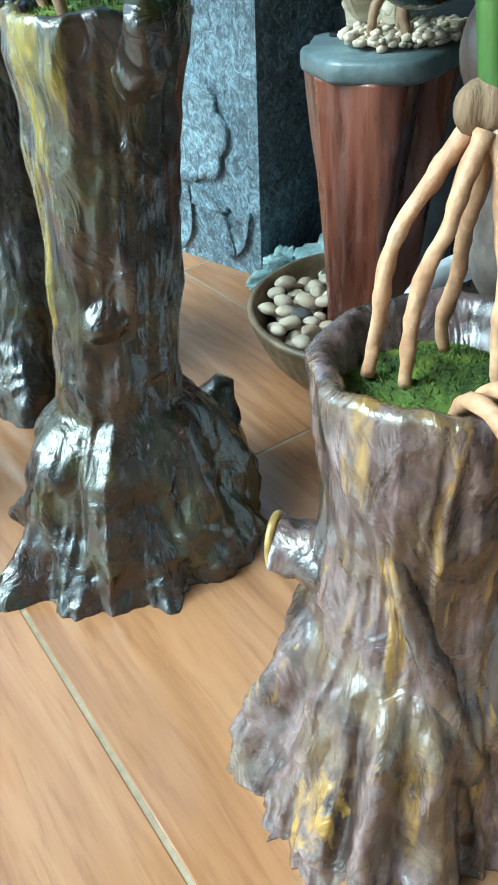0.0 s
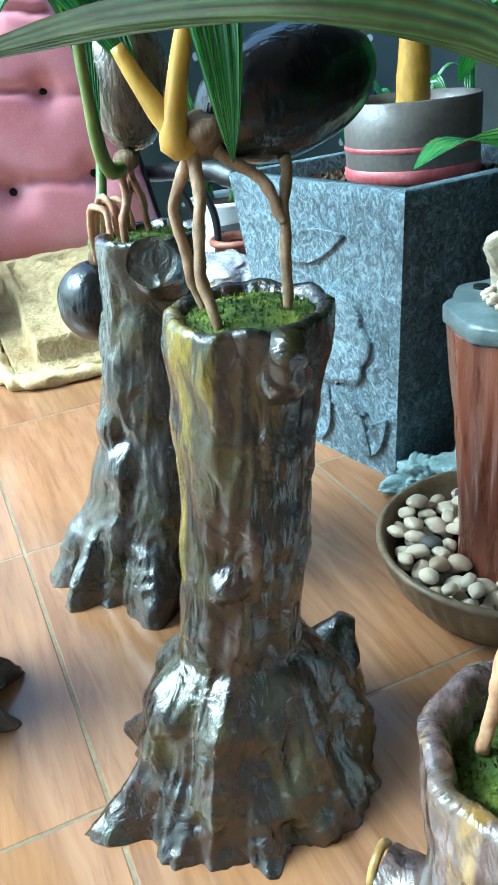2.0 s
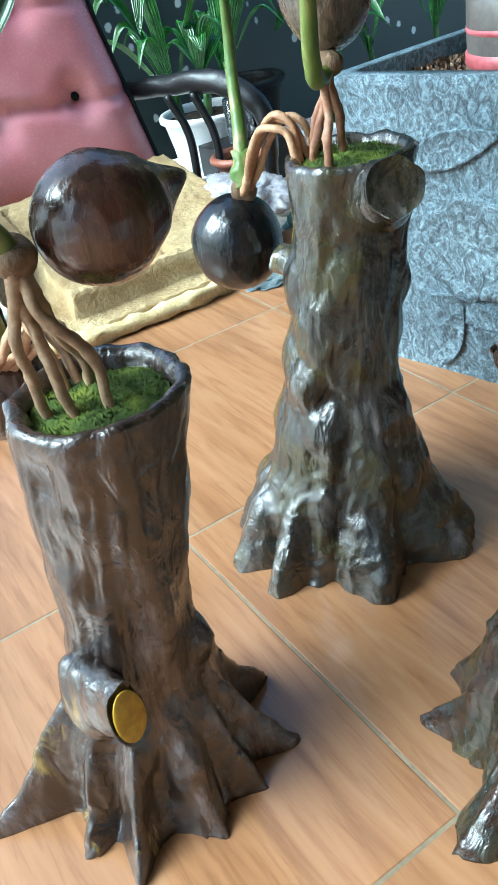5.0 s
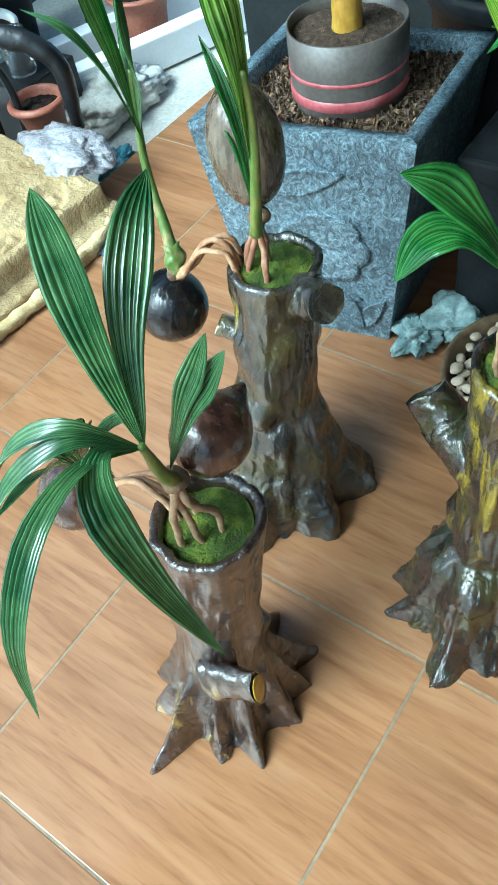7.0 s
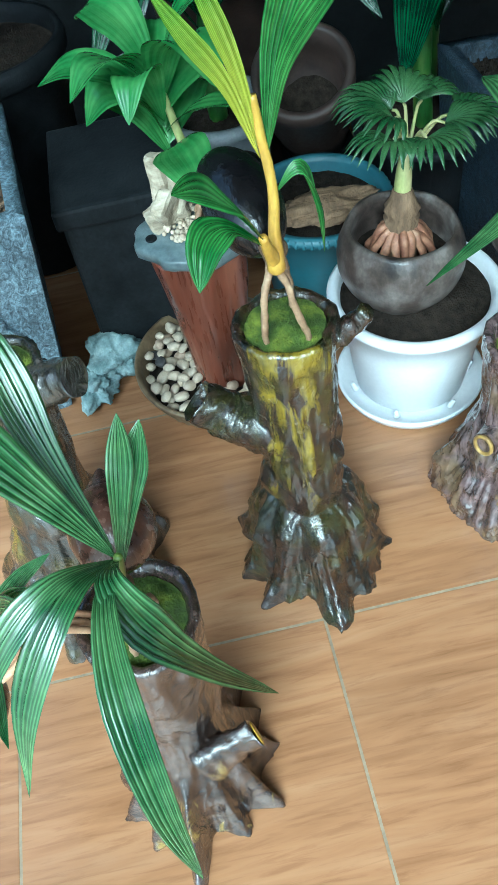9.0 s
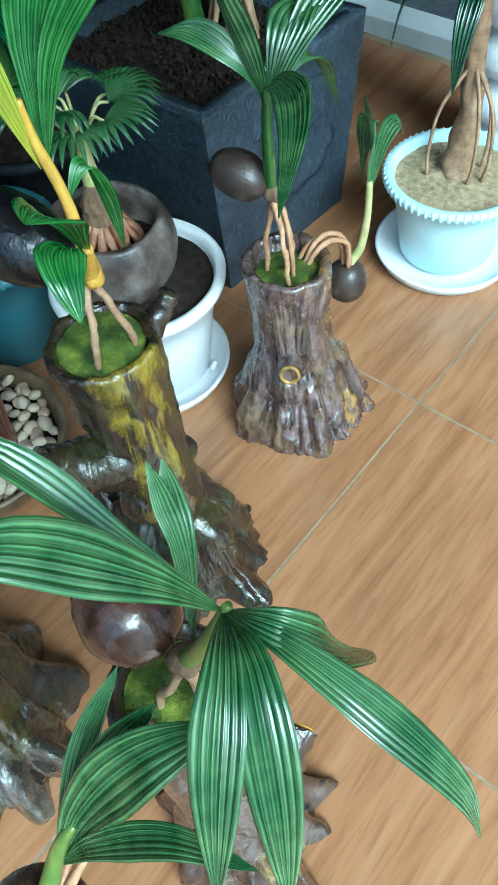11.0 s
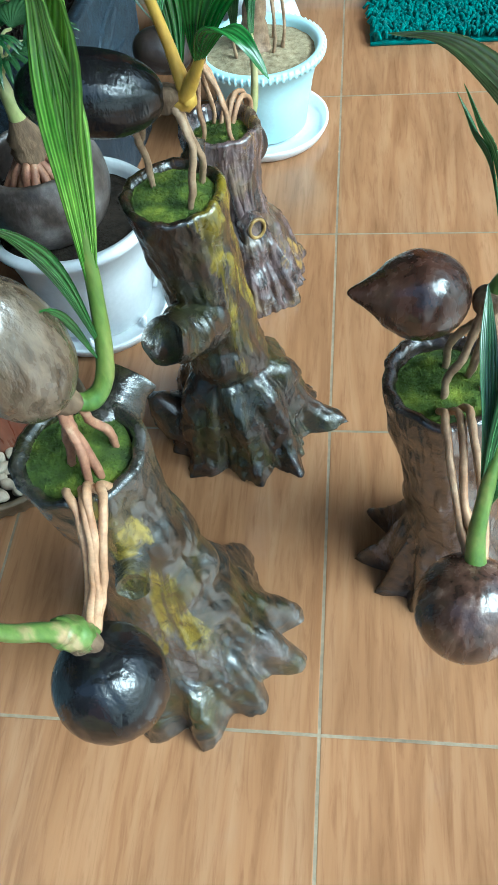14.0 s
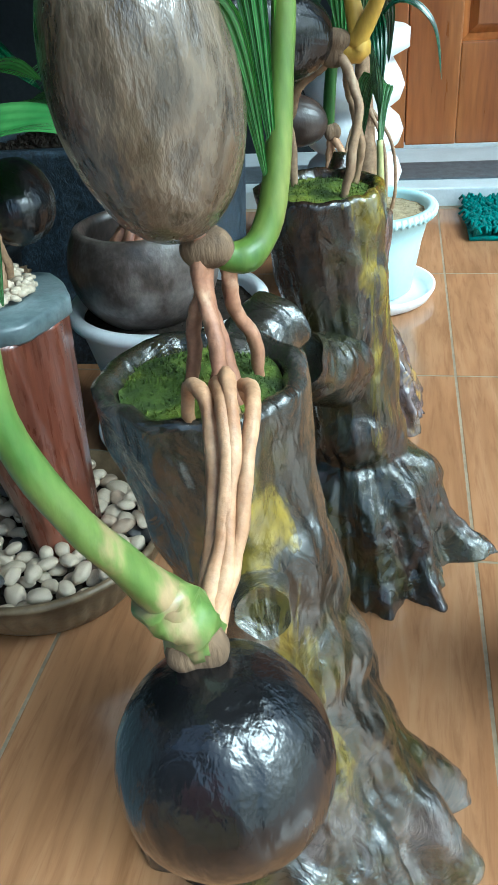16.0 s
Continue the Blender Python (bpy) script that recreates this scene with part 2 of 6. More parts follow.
M_LEAF_FRESH = leaf_mat("fresh_leaf", (0.085, 0.21, 0.02), (0.24, 0.40, 0.055))
M_LEAF_YOUNG = leaf_mat("young_yellow_leaf", (0.14, 0.30, 0.025), (0.26, 0.42, 0.04), (0.52, 0.48, 0.05))
M_LEAF_MID = leaf_mat("mid_green_leaf", (0.03, 0.12, 0.02), (0.085, 0.24, 0.05))
# Darker leaf green: puts the corner's shade into its palms; also the caudex leaves.
M_LEAF_DARK_SHADE = leaf_mat("dark_shade_leaf", (0.006, 0.035, 0.014), (0.02, 0.08, 0.03))
M_LEAF_BROAD = leaf_mat("broad_leaf", (0.050, 0.18, 0.040), (0.12, 0.30, 0.085), stripe=12.0, rough=0.22, streak=0.12)
M_STEM_G = surface("green_stem", [(0.3, (0.010, 0.040, 0.007)), (0.5, (0.032, 0.092, 0.013)), (0.64, (0.11, 0.18, 0.03)), (0.8, (0.30, 0.27, 0.08))], 36, (1, 1, 0.25), 260, (0.28, 0.45), 0.1)
M_STEM_Y = surface("orange_yellow_stem", [(0.3, (0.42, 0.22, 0.03)), (0.6, (0.58, 0.37, 0.05)), (0.8, (0.5, 0.42, 0.09))], 40, (1, 1, 0.4), 200, (0.28, 0.45), 0.1)
M_STEM_PALE = surface("pale_green_stem", [(0.3, (0.30, 0.36, 0.10)), (0.6, (0.48, 0.44, 0.20)), (0.8, (0.55, 0.46, 0.28))], 40, (1, 1, 0.4), 200, (0.3, 0.5), 0.1)
M_STEM_MIX = surface("green_and_pale_stem", [(0.3, (0.065, 0.135, 0.02)), (0.48, (0.15, 0.21, 0.045)), (0.58, (0.36, 0.26, 0.13)), (0.8, (0.46, 0.30, 0.17))], 40, (1, 1, 0.35), 200, (0.3, 0.5), 0.15)
M_STEM_LIME = surface("lime_stem", [(0.3, (0.06, 0.13, 0.02)), (0.5, (0.14, 0.20, 0.035)), (0.66, (0.28, 0.28, 0.07)), (0.8, (0.40, 0.33, 0.15))], 36, (1, 1, 0.25), 260, (0.26, 0.42), 0.1)
M_COCO_STREAK = surface("streaky_brown_shell", [(0.3, (0.026, 0.013, 0.009)), (0.52, (0.078, 0.038, 0.025)), (0.64, (0.125, 0.070, 0.047)), (0.78, (0.23, 0.155, 0.115))], 90, (1, 1, 0.12), 130, (0.16, 0.36), 0.45, 0.4, vary=0.5)
M_SLATE = slate_mat()
M_SLATE_DARK = slate_mat("dark_slate_paint", (0.007, 0.012, 0.018), (0.09, 0.13, 0.18))
M_BLACK = surface("black_paint", [(0.3, (0.008, 0.009, 0.010)), (0.7, (0.02, 0.022, 0.024))], 20, rough=(0.35, 0.6))
M_MULCH = surface("brown_mulch", [(0.3, (0.05, 0.03, 0.018)), (0.55, (0.13, 0.085, 0.05)), (0.75, (0.26, 0.19, 0.12))], 120, fine=300, rough=(0.8, 1.0), relief=0.8)
_mt = M_MULCH.node_tree
_isl = _mt.nodes.new("ShaderNodeNewGeometry")
_old = _mt.nodes["Principled BSDF"].inputs["Base Color"].links[0].from_socket
_mt.links.new(mix(_mt, 1.0, _old, ramp(_mt, _isl.outputs["Random Per Island"], [(0.0, (0.35, 0.33, 0.32)), (0.6, (1.0, 1.0, 1.0)), (1.0, (2.3, 2.2, 2.0))]), "MULTIPLY"), _mt.nodes["Principled BSDF"].inputs["Base Color"])
M_SOIL = surface("dark_soil", [(0.3, (0.012, 0.009, 0.007)), (0.7, (0.04, 0.03, 0.022))], 90, fine=300, rough=(0.85, 1.0), relief=1.0)
M_COIR = surface("pale_coir", [(0.3, (0.24, 0.18, 0.09)), (0.7, (0.50, 0.41, 0.25))], 120, fine=400, rough=(0.85, 1.0), relief=1.0)
M_CAN = surface("grey_brown_plastic", [(0.3, (0.10, 0.085, 0.075)), (0.7, (0.17, 0.15, 0.135))], 12, rough=(0.3, 0.5))
M_CAN_RED = surface("faded_red_band", [(0.3, (0.36, 0.06, 0.07)), (0.7, (0.50, 0.16, 0.17))], 25, rough=(0.3, 0.5))
M_WHITE = surface("white_plastic", [(0.3, (0.74, 0.76, 0.78)), (0.7, (0.84, 0.85, 0.86))], 8, rough=(0.28, 0.42), relief=0.05, vary=0.06)
M_GREY_POT = surface("dull_grey_plastic", [(0.3, (0.20, 0.22, 0.23)), (0.7, (0.32, 0.34, 0.35))], 14, rough=(0.35, 0.6))
M_AQUA = surface("pale_aqua_plastic", [(0.3, (0.55, 0.80, 0.84)), (0.7, (0.64, 0.86, 0.89))], 8, rough=(0.3, 0.45), relief=0.05, vary=0.06)
M_TURQ = surface("turquoise_plastic", [(0.3, (0.045, 0.13, 0.165)), (0.7, (0.075, 0.185, 0.225))], 9, rough=(0.3, 0.5), relief=0.05, vary=0.1)
M_PEBBLE = surface("cream_pebble", [(0.3, (0.42, 0.33, 0.23)), (0.6, (0.60, 0.50, 0.37)), (0.8, (0.68, 0.60, 0.47))], 60, fine=200, rough=(0.4, 0.6))
M_PEBBLE_T = surface("tan_pebble", [(0.3, (0.33, 0.23, 0.15)), (0.7, (0.52, 0.40, 0.29))], 60, fine=200, rough=(0.4, 0.6))
M_PEBBLE_D = surface("dark_pebble", [(0.3, (0.03, 0.03, 0.03)), (0.7, (0.10, 0.09, 0.085))], 60, fine=200, rough=(0.4, 0.6))
M_BOWL = surface("brown_ribbed_bowl", [(0.3, (0.09, 0.06, 0.03)), (0.7, (0.22, 0.16, 0.09))], 30, rough=(0.3, 0.6))
M_RED_WOOD = surface("varnished_red_wood", [(0.25, (0.035, 0.010, 0.006)), (0.5, (0.14, 0.042, 0.022)), (0.75, (0.27, 0.10, 0.055))], 24, (1, 1, 0.12), 150, (0.18, 0.4), 0.3, 0.5)
M_SLAB = surface("grey_cement_slab", [(0.3, (0.075, 0.10, 0.105)), (0.7, (0.19, 0.23, 0.235))], 30, rough=(0.22, 0.45))
M_ROCK = surface("cream_driftwood", [(0.3, (0.22, 0.17, 0.11)), (0.5, (0.46, 0.39, 0.28)), (0.7, (0.62, 0.55, 0.42))], 70, (1, 0.3, 1), 160, (0.7, 0.9), 0.8)
M_PINK = surface("faded_pink_leather", [(0.3, (0.62, 0.20, 0.23)), (0.6, (0.74, 0.32, 0.35)), (0.8, (0.80, 0.46, 0.48))], 5, fine=260, rough=(0.20, 0.32), relief=0.06, vary=0.06)
M_GREY_VINYL = surface("worn_grey_vinyl", [(0.3, (0.035, 0.036, 0.038)), (0.6, (0.10, 0.10, 0.105)), (0.8, (0.22, 0.21, 0.20))], 14, (1, 1, 0.3), 150, (0.3, 0.55), 0.4, 0.1)
M_FOAM = surface("yellow_foam", [(0.3, (0.30, 0.20, 0.085)), (0.6, (0.48, 0.36, 0.18)), (0.8, (0.60, 0.48, 0.28))], 14, fine=160, rough=(0.85, 1.0), relief=0.9, dist=0.004)
M_FOAM_SKIN = surface("torn_foam_edge", [(0.3, (0.50, 0.36, 0.15)), (0.7, (0.72, 0.58, 0.32))], 40, fine=200, rough=(0.8, 1.0), relief=0.8)
M_DARK_STEEL = surface("black_metal", [(0.3, (0.012, 0.012, 0.013)), (0.7, (0.03, 0.03, 0.032))], 20, rough=(0.25, 0.5), metal=0.3)
M_CLOTH = surface("pale_green_cloth", [(0.3, (0.12, 0.18, 0.18)), (0.5, (0.24, 0.32, 0.32)), (0.7, (0.38, 0.46, 0.45))], 40, fine=250, rough=(0.8, 1.0))
M_MAT = surface("teal_shag", [(0.3, (0.006, 0.085, 0.075)), (0.7, (0.014, 0.17, 0.145))], 60, fine=300, rough=(0.8, 1.0))
M_STEP = surface("pale_grey_tile", [(0.3, (0.50, 0.54, 0.56)), (0.7, (0.62, 0.66, 0.68))], 12, rough=(0.3, 0.5), vary=0.08)
M_BAND = surface("dark_grey_stone", [(0.3, (0.06, 0.07, 0.08)), (0.7, (0.13, 0.15, 0.17))], 60, fine=300, rough=(0.35, 0.55), vary=0.4)
M_DOOR = surface("varnished_orange_wood", [(0.25, (0.24, 0.062, 0.010)), (0.5, (0.38, 0.120, 0.024)), (0.75, (0.50, 0.19, 0.045))], 12, (1, 1, 0.1), 90, (0.22, 0.4), 0.2, 0.4)
M_WALL_PALE = surface("pale_wall", [(0.3, (0.55, 0.57, 0.56)), (0.7, (0.68, 0.70, 0.69))], 3, fine=80, rough=(0.8, 0.95))
M_CEIL = surface("dull_boards", [(0.3, (0.10, 0.085, 0.07)), (0.7, (0.18, 0.15, 0.12))], 3, fine=80, rough=(0.8, 0.95))
# Wall colour taken near black, so the shade sits in the base colour.
M_WALL_SHADE = surface("wall_with_shade", [(0.3, (0.010, 0.012, 0.013)), (0.7, (0.028, 0.032, 0.034))], 4, fine=80, rough=(0.7, 0.9))
for _m in (M_WALL_SHADE, M_BLACK, M_SOIL):
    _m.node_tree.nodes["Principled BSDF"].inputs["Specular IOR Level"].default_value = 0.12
M_GROUND = surface("sandy_cement", [(0.3, (0.42, 0.40, 0.34)), (0.55, (0.58, 0.56, 0.50)), (0.75, (0.66, 0.65, 0.60))], 6, fine=120, rough=(0.8, 0.95), relief=0.6)
M_WRAP = surface("bubble_wrap", [(0.3, (0.55, 0.52, 0.55)), (0.7, (0.74, 0.72, 0.75))], 60, fine=140, rough=(0.12, 0.3), relief=0.9, dist=0.004)
M_WRAP.node_tree.nodes["Principled BSDF"].inputs["Transmission Weight"].default_value = 0.5
M_TERRA = surface("terracotta_plastic", [(0.3, (0.30, 0.10, 0.06)), (0.7, (0.40, 0.16, 0.10))], 14, rough=(0.35, 0.55))
M_BROWN_POT = surface("dull_brown_pot", [(0.3, (0.020, 0.013, 0.010)), (0.7, (0.055, 0.034, 0.026))], 20, rough=(0.4, 0.7))
M_GLASS, _gt, _gb = nodes_of("clear_glass")
_gb.inputs["Transmission Weight"].default_value, _gb.inputs["Roughness"].default_value = 0.95, 0.03


def speckled():
    m, t, b = nodes_of("speckled_black_sheet")
    k = put(t, "ShaderNodeTexVoronoi", Scale=17.0, Randomness=0.9)
    t.links.new(coords(t, (1, 1, 0.8)), k.inputs["Vector"])
    n = noise_of(t, coords(t), 30, 3)
    add = t.nodes.new("ShaderNodeMath")
    add.operation = "MULTIPLY_ADD"
    add.inputs[1].default_value = 0.35
    t.links.new(n, add.inputs[0])
    t.links.new(k.outputs[0], add.inputs[2])
    col = ramp(t, add.outputs[0], [(0.30, (0.55, 0.60, 0.58)), (0.36, (0.03, 0.045, 0.045))])
    t.links.new(col, b.inputs["Base Color"])
    b.inputs["Roughness"].default_value = 0.5
    return m


M_SPECK = speckled()


# ---- builders ----
def root_of(ob):
    p = Vector()
    while ob:
        p += ob.location
        ob = ob.parent
    return p


def part(name, bm, material, parent, label="", smooth=True, mats=()):
    """Links a bmesh, given in world metres, as one mesh object under a thing or a part."""
    me = bpy.data.meshes.new(name)
    if parent:
        bmesh.ops.translate(bm, verts=bm.verts, vec=-root_of(parent))
    bm.to_mesh(me)
    bm.free()
    for m in (material, *mats):
        me.materials.append(m)
    if smooth:
        me.polygons.foreach_set("use_smooth", [True] * len(me.polygons))
    ob = new(name, me)
    ob.parent = parent
    if label:
        ob["label"] = label
    return ob


def thing(name, loc, label, category, group="", kind=""):
    ob = new(name)
    ob.location = loc
    ob.empty_display_size = 0.02
    return tagged(ob, label, category, group, kind)


def solo(name, bm, material, loc, label, category, group="", kind="", smooth=True):
    bmesh.ops.translate(bm, verts=bm.verts, vec=-Vector(loc))
    ob = part(name, bm, material, None, "", smooth)
    ob.location = loc
    return tagged(ob, label, category, group, kind)


def curve_points(ctrl, n):
    """Catmull-Rom through the control points."""
    c = [Vector(p) for p in ctrl]
    c = [c[0] * 2 - c[1], *c, c[-1] * 2 - c[-2]]
    out = []
    for i in range(n):
        u = i / (n - 1) * (len(c) - 3)
        k = min(int(u), len(c) - 4)
        f = u - k
        p0, p1, p2, p3 = c[k:k + 4]
        out.append(0.5 * ((2 * p1) + (p2 - p0) * f + (2 * p0 - 5 * p1 + 4 * p2 - p3) * f * f + (3 * p1 - p0 - 3 * p2 + p3) * f ** 3))
    return out


def grid_faces(bm, rows, closed=True):
    n = len(rows[0])
    for a, b in zip(rows, rows[1:]):
        for j in range(n if closed else n - 1):
            k = (j + 1) % n
            bm.faces.new((a[j], a[k], b[k], b[j]))


def tube(ctrl, radii, n=10, seg=22, wob=0.0, bm=None, seed=0.0):
    """A round, slightly uneven rod along a curve, capped."""
    bm = bm or bmesh.new()
    pts = curve_points(ctrl, seg)
    rows, prev = [], None
    for i, p in enumerate(pts):
        tan = (pts[min(i + 1, seg - 1)] - pts[max(i - 1, 0)]).normalized()
        if prev is None:
            prev = tan.orthogonal().normalized()
        x = (prev - tan * prev.dot(tan)).normalized()
        prev = x
        y = tan.cross(x)
        u = i / (seg - 1) * (len(radii) - 1)
        k = min(int(u), len(radii) - 2)
        r = radii[k] + (radii[k + 1] - radii[k]) * (u - k)
        row = []
        for j in range(n):
            a = j / n * math.tau
            q = r * (1 + wob * noise.noise(Vector((math.cos(a) * 1.5, math.sin(a) * 1.5, i * 0.45 + seed))))
            row.append(bm.verts.new(p + (x * math.cos(a) + y * math.sin(a)) * q))
        rows.append(row)
    grid_faces(bm, rows)
    bm.faces.new(list(reversed(rows[0])))
    bm.faces.new(rows[-1])
    return bm


def lathe(profile, center, n=48, bm=None, ripple=None, closed_ends=True):
    """Turns (radius, height) pairs round the upright axis at center."""
    bm = bm or bmesh.new()
    rows = []
    for r, h in profile:
        row = []
        for j in range(n):
            a = j / n * math.tau
            q = r * (1 + (ripple(a, h) if ripple else 0))
            row.append(bm.verts.new((center[0] + q * math.cos(a), center[1] + q * math.sin(a), center[2] + h)))
        rows.append(row)
    grid_faces(bm, rows)
    if closed_ends:
        bm.faces.new(list(reversed(rows[0])))
        bm.faces.new(rows[-1])
    return bm


def box(lo, hi, bevel=0.004, seg=2, bm=None, m=None):
    b2 = bmesh.new()
    bmesh.ops.create_cube(b2, size=1)
    for v in b2.verts:
        v.co = Vector([lo[i] + (v.co[i] + 0.5) * (hi[i] - lo[i]) for i in range(3)])
    if bevel:
        bmesh.ops.bevel(b2, geom=b2.edges[:], offset=bevel, segments=seg, affect="EDGES", profile=0.6)
    if m:
        bmesh.ops.transform(b2, matrix=m, verts=b2.verts)
    if bm is None:
        return b2
    me = bpy.data.meshes.new("t")
    b2.to_mesh(me)
    b2.free()
    bm.from_mesh(me)
    bpy.data.meshes.remove(me)
    return bm


def leaf(ctrl, width, roll=0.0, pleats=7, fold=0.25, seg=18, depth=0.10, swell=0.5):
    """A pleated seedling-palm blade along a curve: zigzag folds across, a keel along its rib, pointed at the tip."""
    bm = bmesh.new()
    uv = bm.loops.layers.uv.new("UVMap")
    pts = curve_points(ctrl, seg)
    n = 2 * pleats + 1
    rows = []
    for i, p in enumerate(pts):
        s = i / (seg - 1)
        tan = (pts[min(i + 1, seg - 1)] - pts[max(i - 1, 0)]).normalized()
        side = tan.cross(Vector((0, 0, 1)))
        side = side.normalized() if side.length > 1e-3 else Vector((1, 0, 0))
        side = Matrix.Rotation(radians(roll), 3, tan) @ side
        up = side.cross(tan).normalized()
        w = width * 0.5 * max(0.02, (s / swell) ** 0.75 if s < swell else math.cos((s - swell) / (1 - swell) * math.pi / 2) ** 0.8)
        row = []
        for j in range(n):
            c = (j / (n - 1)) * 2 - 1
            ridge = (0.5 if j % 2 else -0.5) * depth * w * 2 / pleats * 4
            wav = 0.06 * w * math.sin(s * 9 + c * 2)
            row.append(bm.verts.new(p + side * (c * w) + up * (abs(c) * fold * w + ridge + wav)))
        rows.append(row)
    for i, (a, b) in enumerate(zip(rows, rows[1:])):
        for j in range(n - 1):
            f = bm.faces.new((a[j], a[j + 1], b[j + 1], b[j]))
            for e in f.edges:
                if {e.verts[0], e.verts[1]} in ({a[j], b[j]}, {a[j + 1], b[j + 1]}):
                    e.smooth = False
            for l, (jj, ii) in zip(f.loops, ((j, i), (j + 1, i), (j + 1, i + 1), (j, i + 1))):
                l[uv].uv = (jj / (n - 1), ii / (seg - 1))
    return bm


def shell(center, axis, length, radius, tip=0.0, ridges=0.012, n=108, rings=56, seed=0.0, seam=0.010):
    """A husked coconut: an egg with three soft ridges, uneven skin and, where tip is set, a drawn-out point."""
    bm = bmesh.new()
    ax = Vector(axis).normalized()
    x = ax.orthogonal().normalized()
    y = ax.cross(x)
    c = Vector(center)
    rows = []
    for i in range(1, rings):
        t = i / rings * math.pi
        h = -math.cos(t)
        r = math.sin(t) ** 0.92
        if tip and h > 0.1:
            r *= 1 - 0.32 * ((h - 0.1) / 0.9) ** 1.5
            r *= 1 - 0.42 * max(0.0, (h - 0.62) / 0.38) ** 0.8
        z = h * length / 2 * (1 + tip * max(0, (h - 0.1) / 0.9) ** 2)
        row = []
        for j in range(n):
            a = j / n * math.tau
            d = x * math.cos(a) + y * math.sin(a)
            line = sum(math.exp(-(((a - m0 + math.pi) % math.tau - math.pi + 0.05 * math.sin(h * 5 + m0)) / 0.045) ** 2) for m0 in (0.9 + seed, 2.2 + seed % 3, 4.6 + seed))
            q = radius * r * (1 - seam * line + ridges * math.cos(3 * a) + 0.03 * noise.noise(d * 1.4 + ax * h * 1.4 + Vector((seed, 0, 0))) + 0.011 * noise.noise(d * 8 + ax * h * 3) + 0.004 * noise.noise(d * 26 + ax * h * 8))
            row.append(bm.verts.new(c + ax * z + d * q))
        rows.append(row)
    grid_faces(bm, rows)
    for row, s in ((rows[0], -1), (rows[-1], 1)):
        v = bm.verts.new(c + ax * s * length / 2 * (1 + (tip if s > 0 else 0)))
        for j in range(n):
            k = (j + 1) % n
            bm.faces.new((row[k], row[j], v) if s < 0 else (row[j], row[k], v))
    return bm


def tuft_disc(center, r, dome, seed, blades=900):
    """Moss: a lumpy cushion with fine upright tufts."""
    rng = random.Random(seed)
    bm = bmesh.new()
    rows = []
    c = Vector(center)
    def top(x, y):
        q = math.hypot(x, y) / r
        return dome * (1 - q * q) + 0.0035 * noise.noise(Vector((x * 60, y * 60, seed))) + 0.0015 * noise.noise(Vector((x * 190, y * 190, seed)))
    for i in range(1, 15):
        q = r * i / 14
        rows.append([bm.verts.new(c + Vector((q * math.cos(a), q * math.sin(a), top(q * math.cos(a), q * math.sin(a))))) for a in [j / 44 * math.tau for j in range(44)]])
    grid_faces(bm, list(reversed(rows)))
    v = bm.verts.new(c + Vector((0, 0, top(0, 0))))
    for j in range(44):
        bm.faces.new((rows[0][j], rows[0][(j + 1) % 44], v))
    low = [bm.verts.new(p.co - Vector((0, 0, 0.012))) for p in rows[-1]]
    grid_faces(bm, [rows[-1], low])
    for _ in range(blades):
        q, a = r * math.sqrt(rng.random()) * 0.97, rng.random() * math.tau
        p = c + Vector((q * math.cos(a), q * math.sin(a), top(q * math.cos(a), q * math.sin(a)) - 0.0006))
        s = Vector((rng.uniform(-1, 1), rng.uniform(-1, 1), 0)) * 0.0009
        t = Vector((rng.uniform(-1, 1) * 0.002, rng.uniform(-1, 1) * 0.002, rng.uniform(0.0015, 0.0042)))
        bm.faces.new((bm.verts.new(p - s), bm.verts.new(p + s), bm.verts.new(p + t)))
    return bm


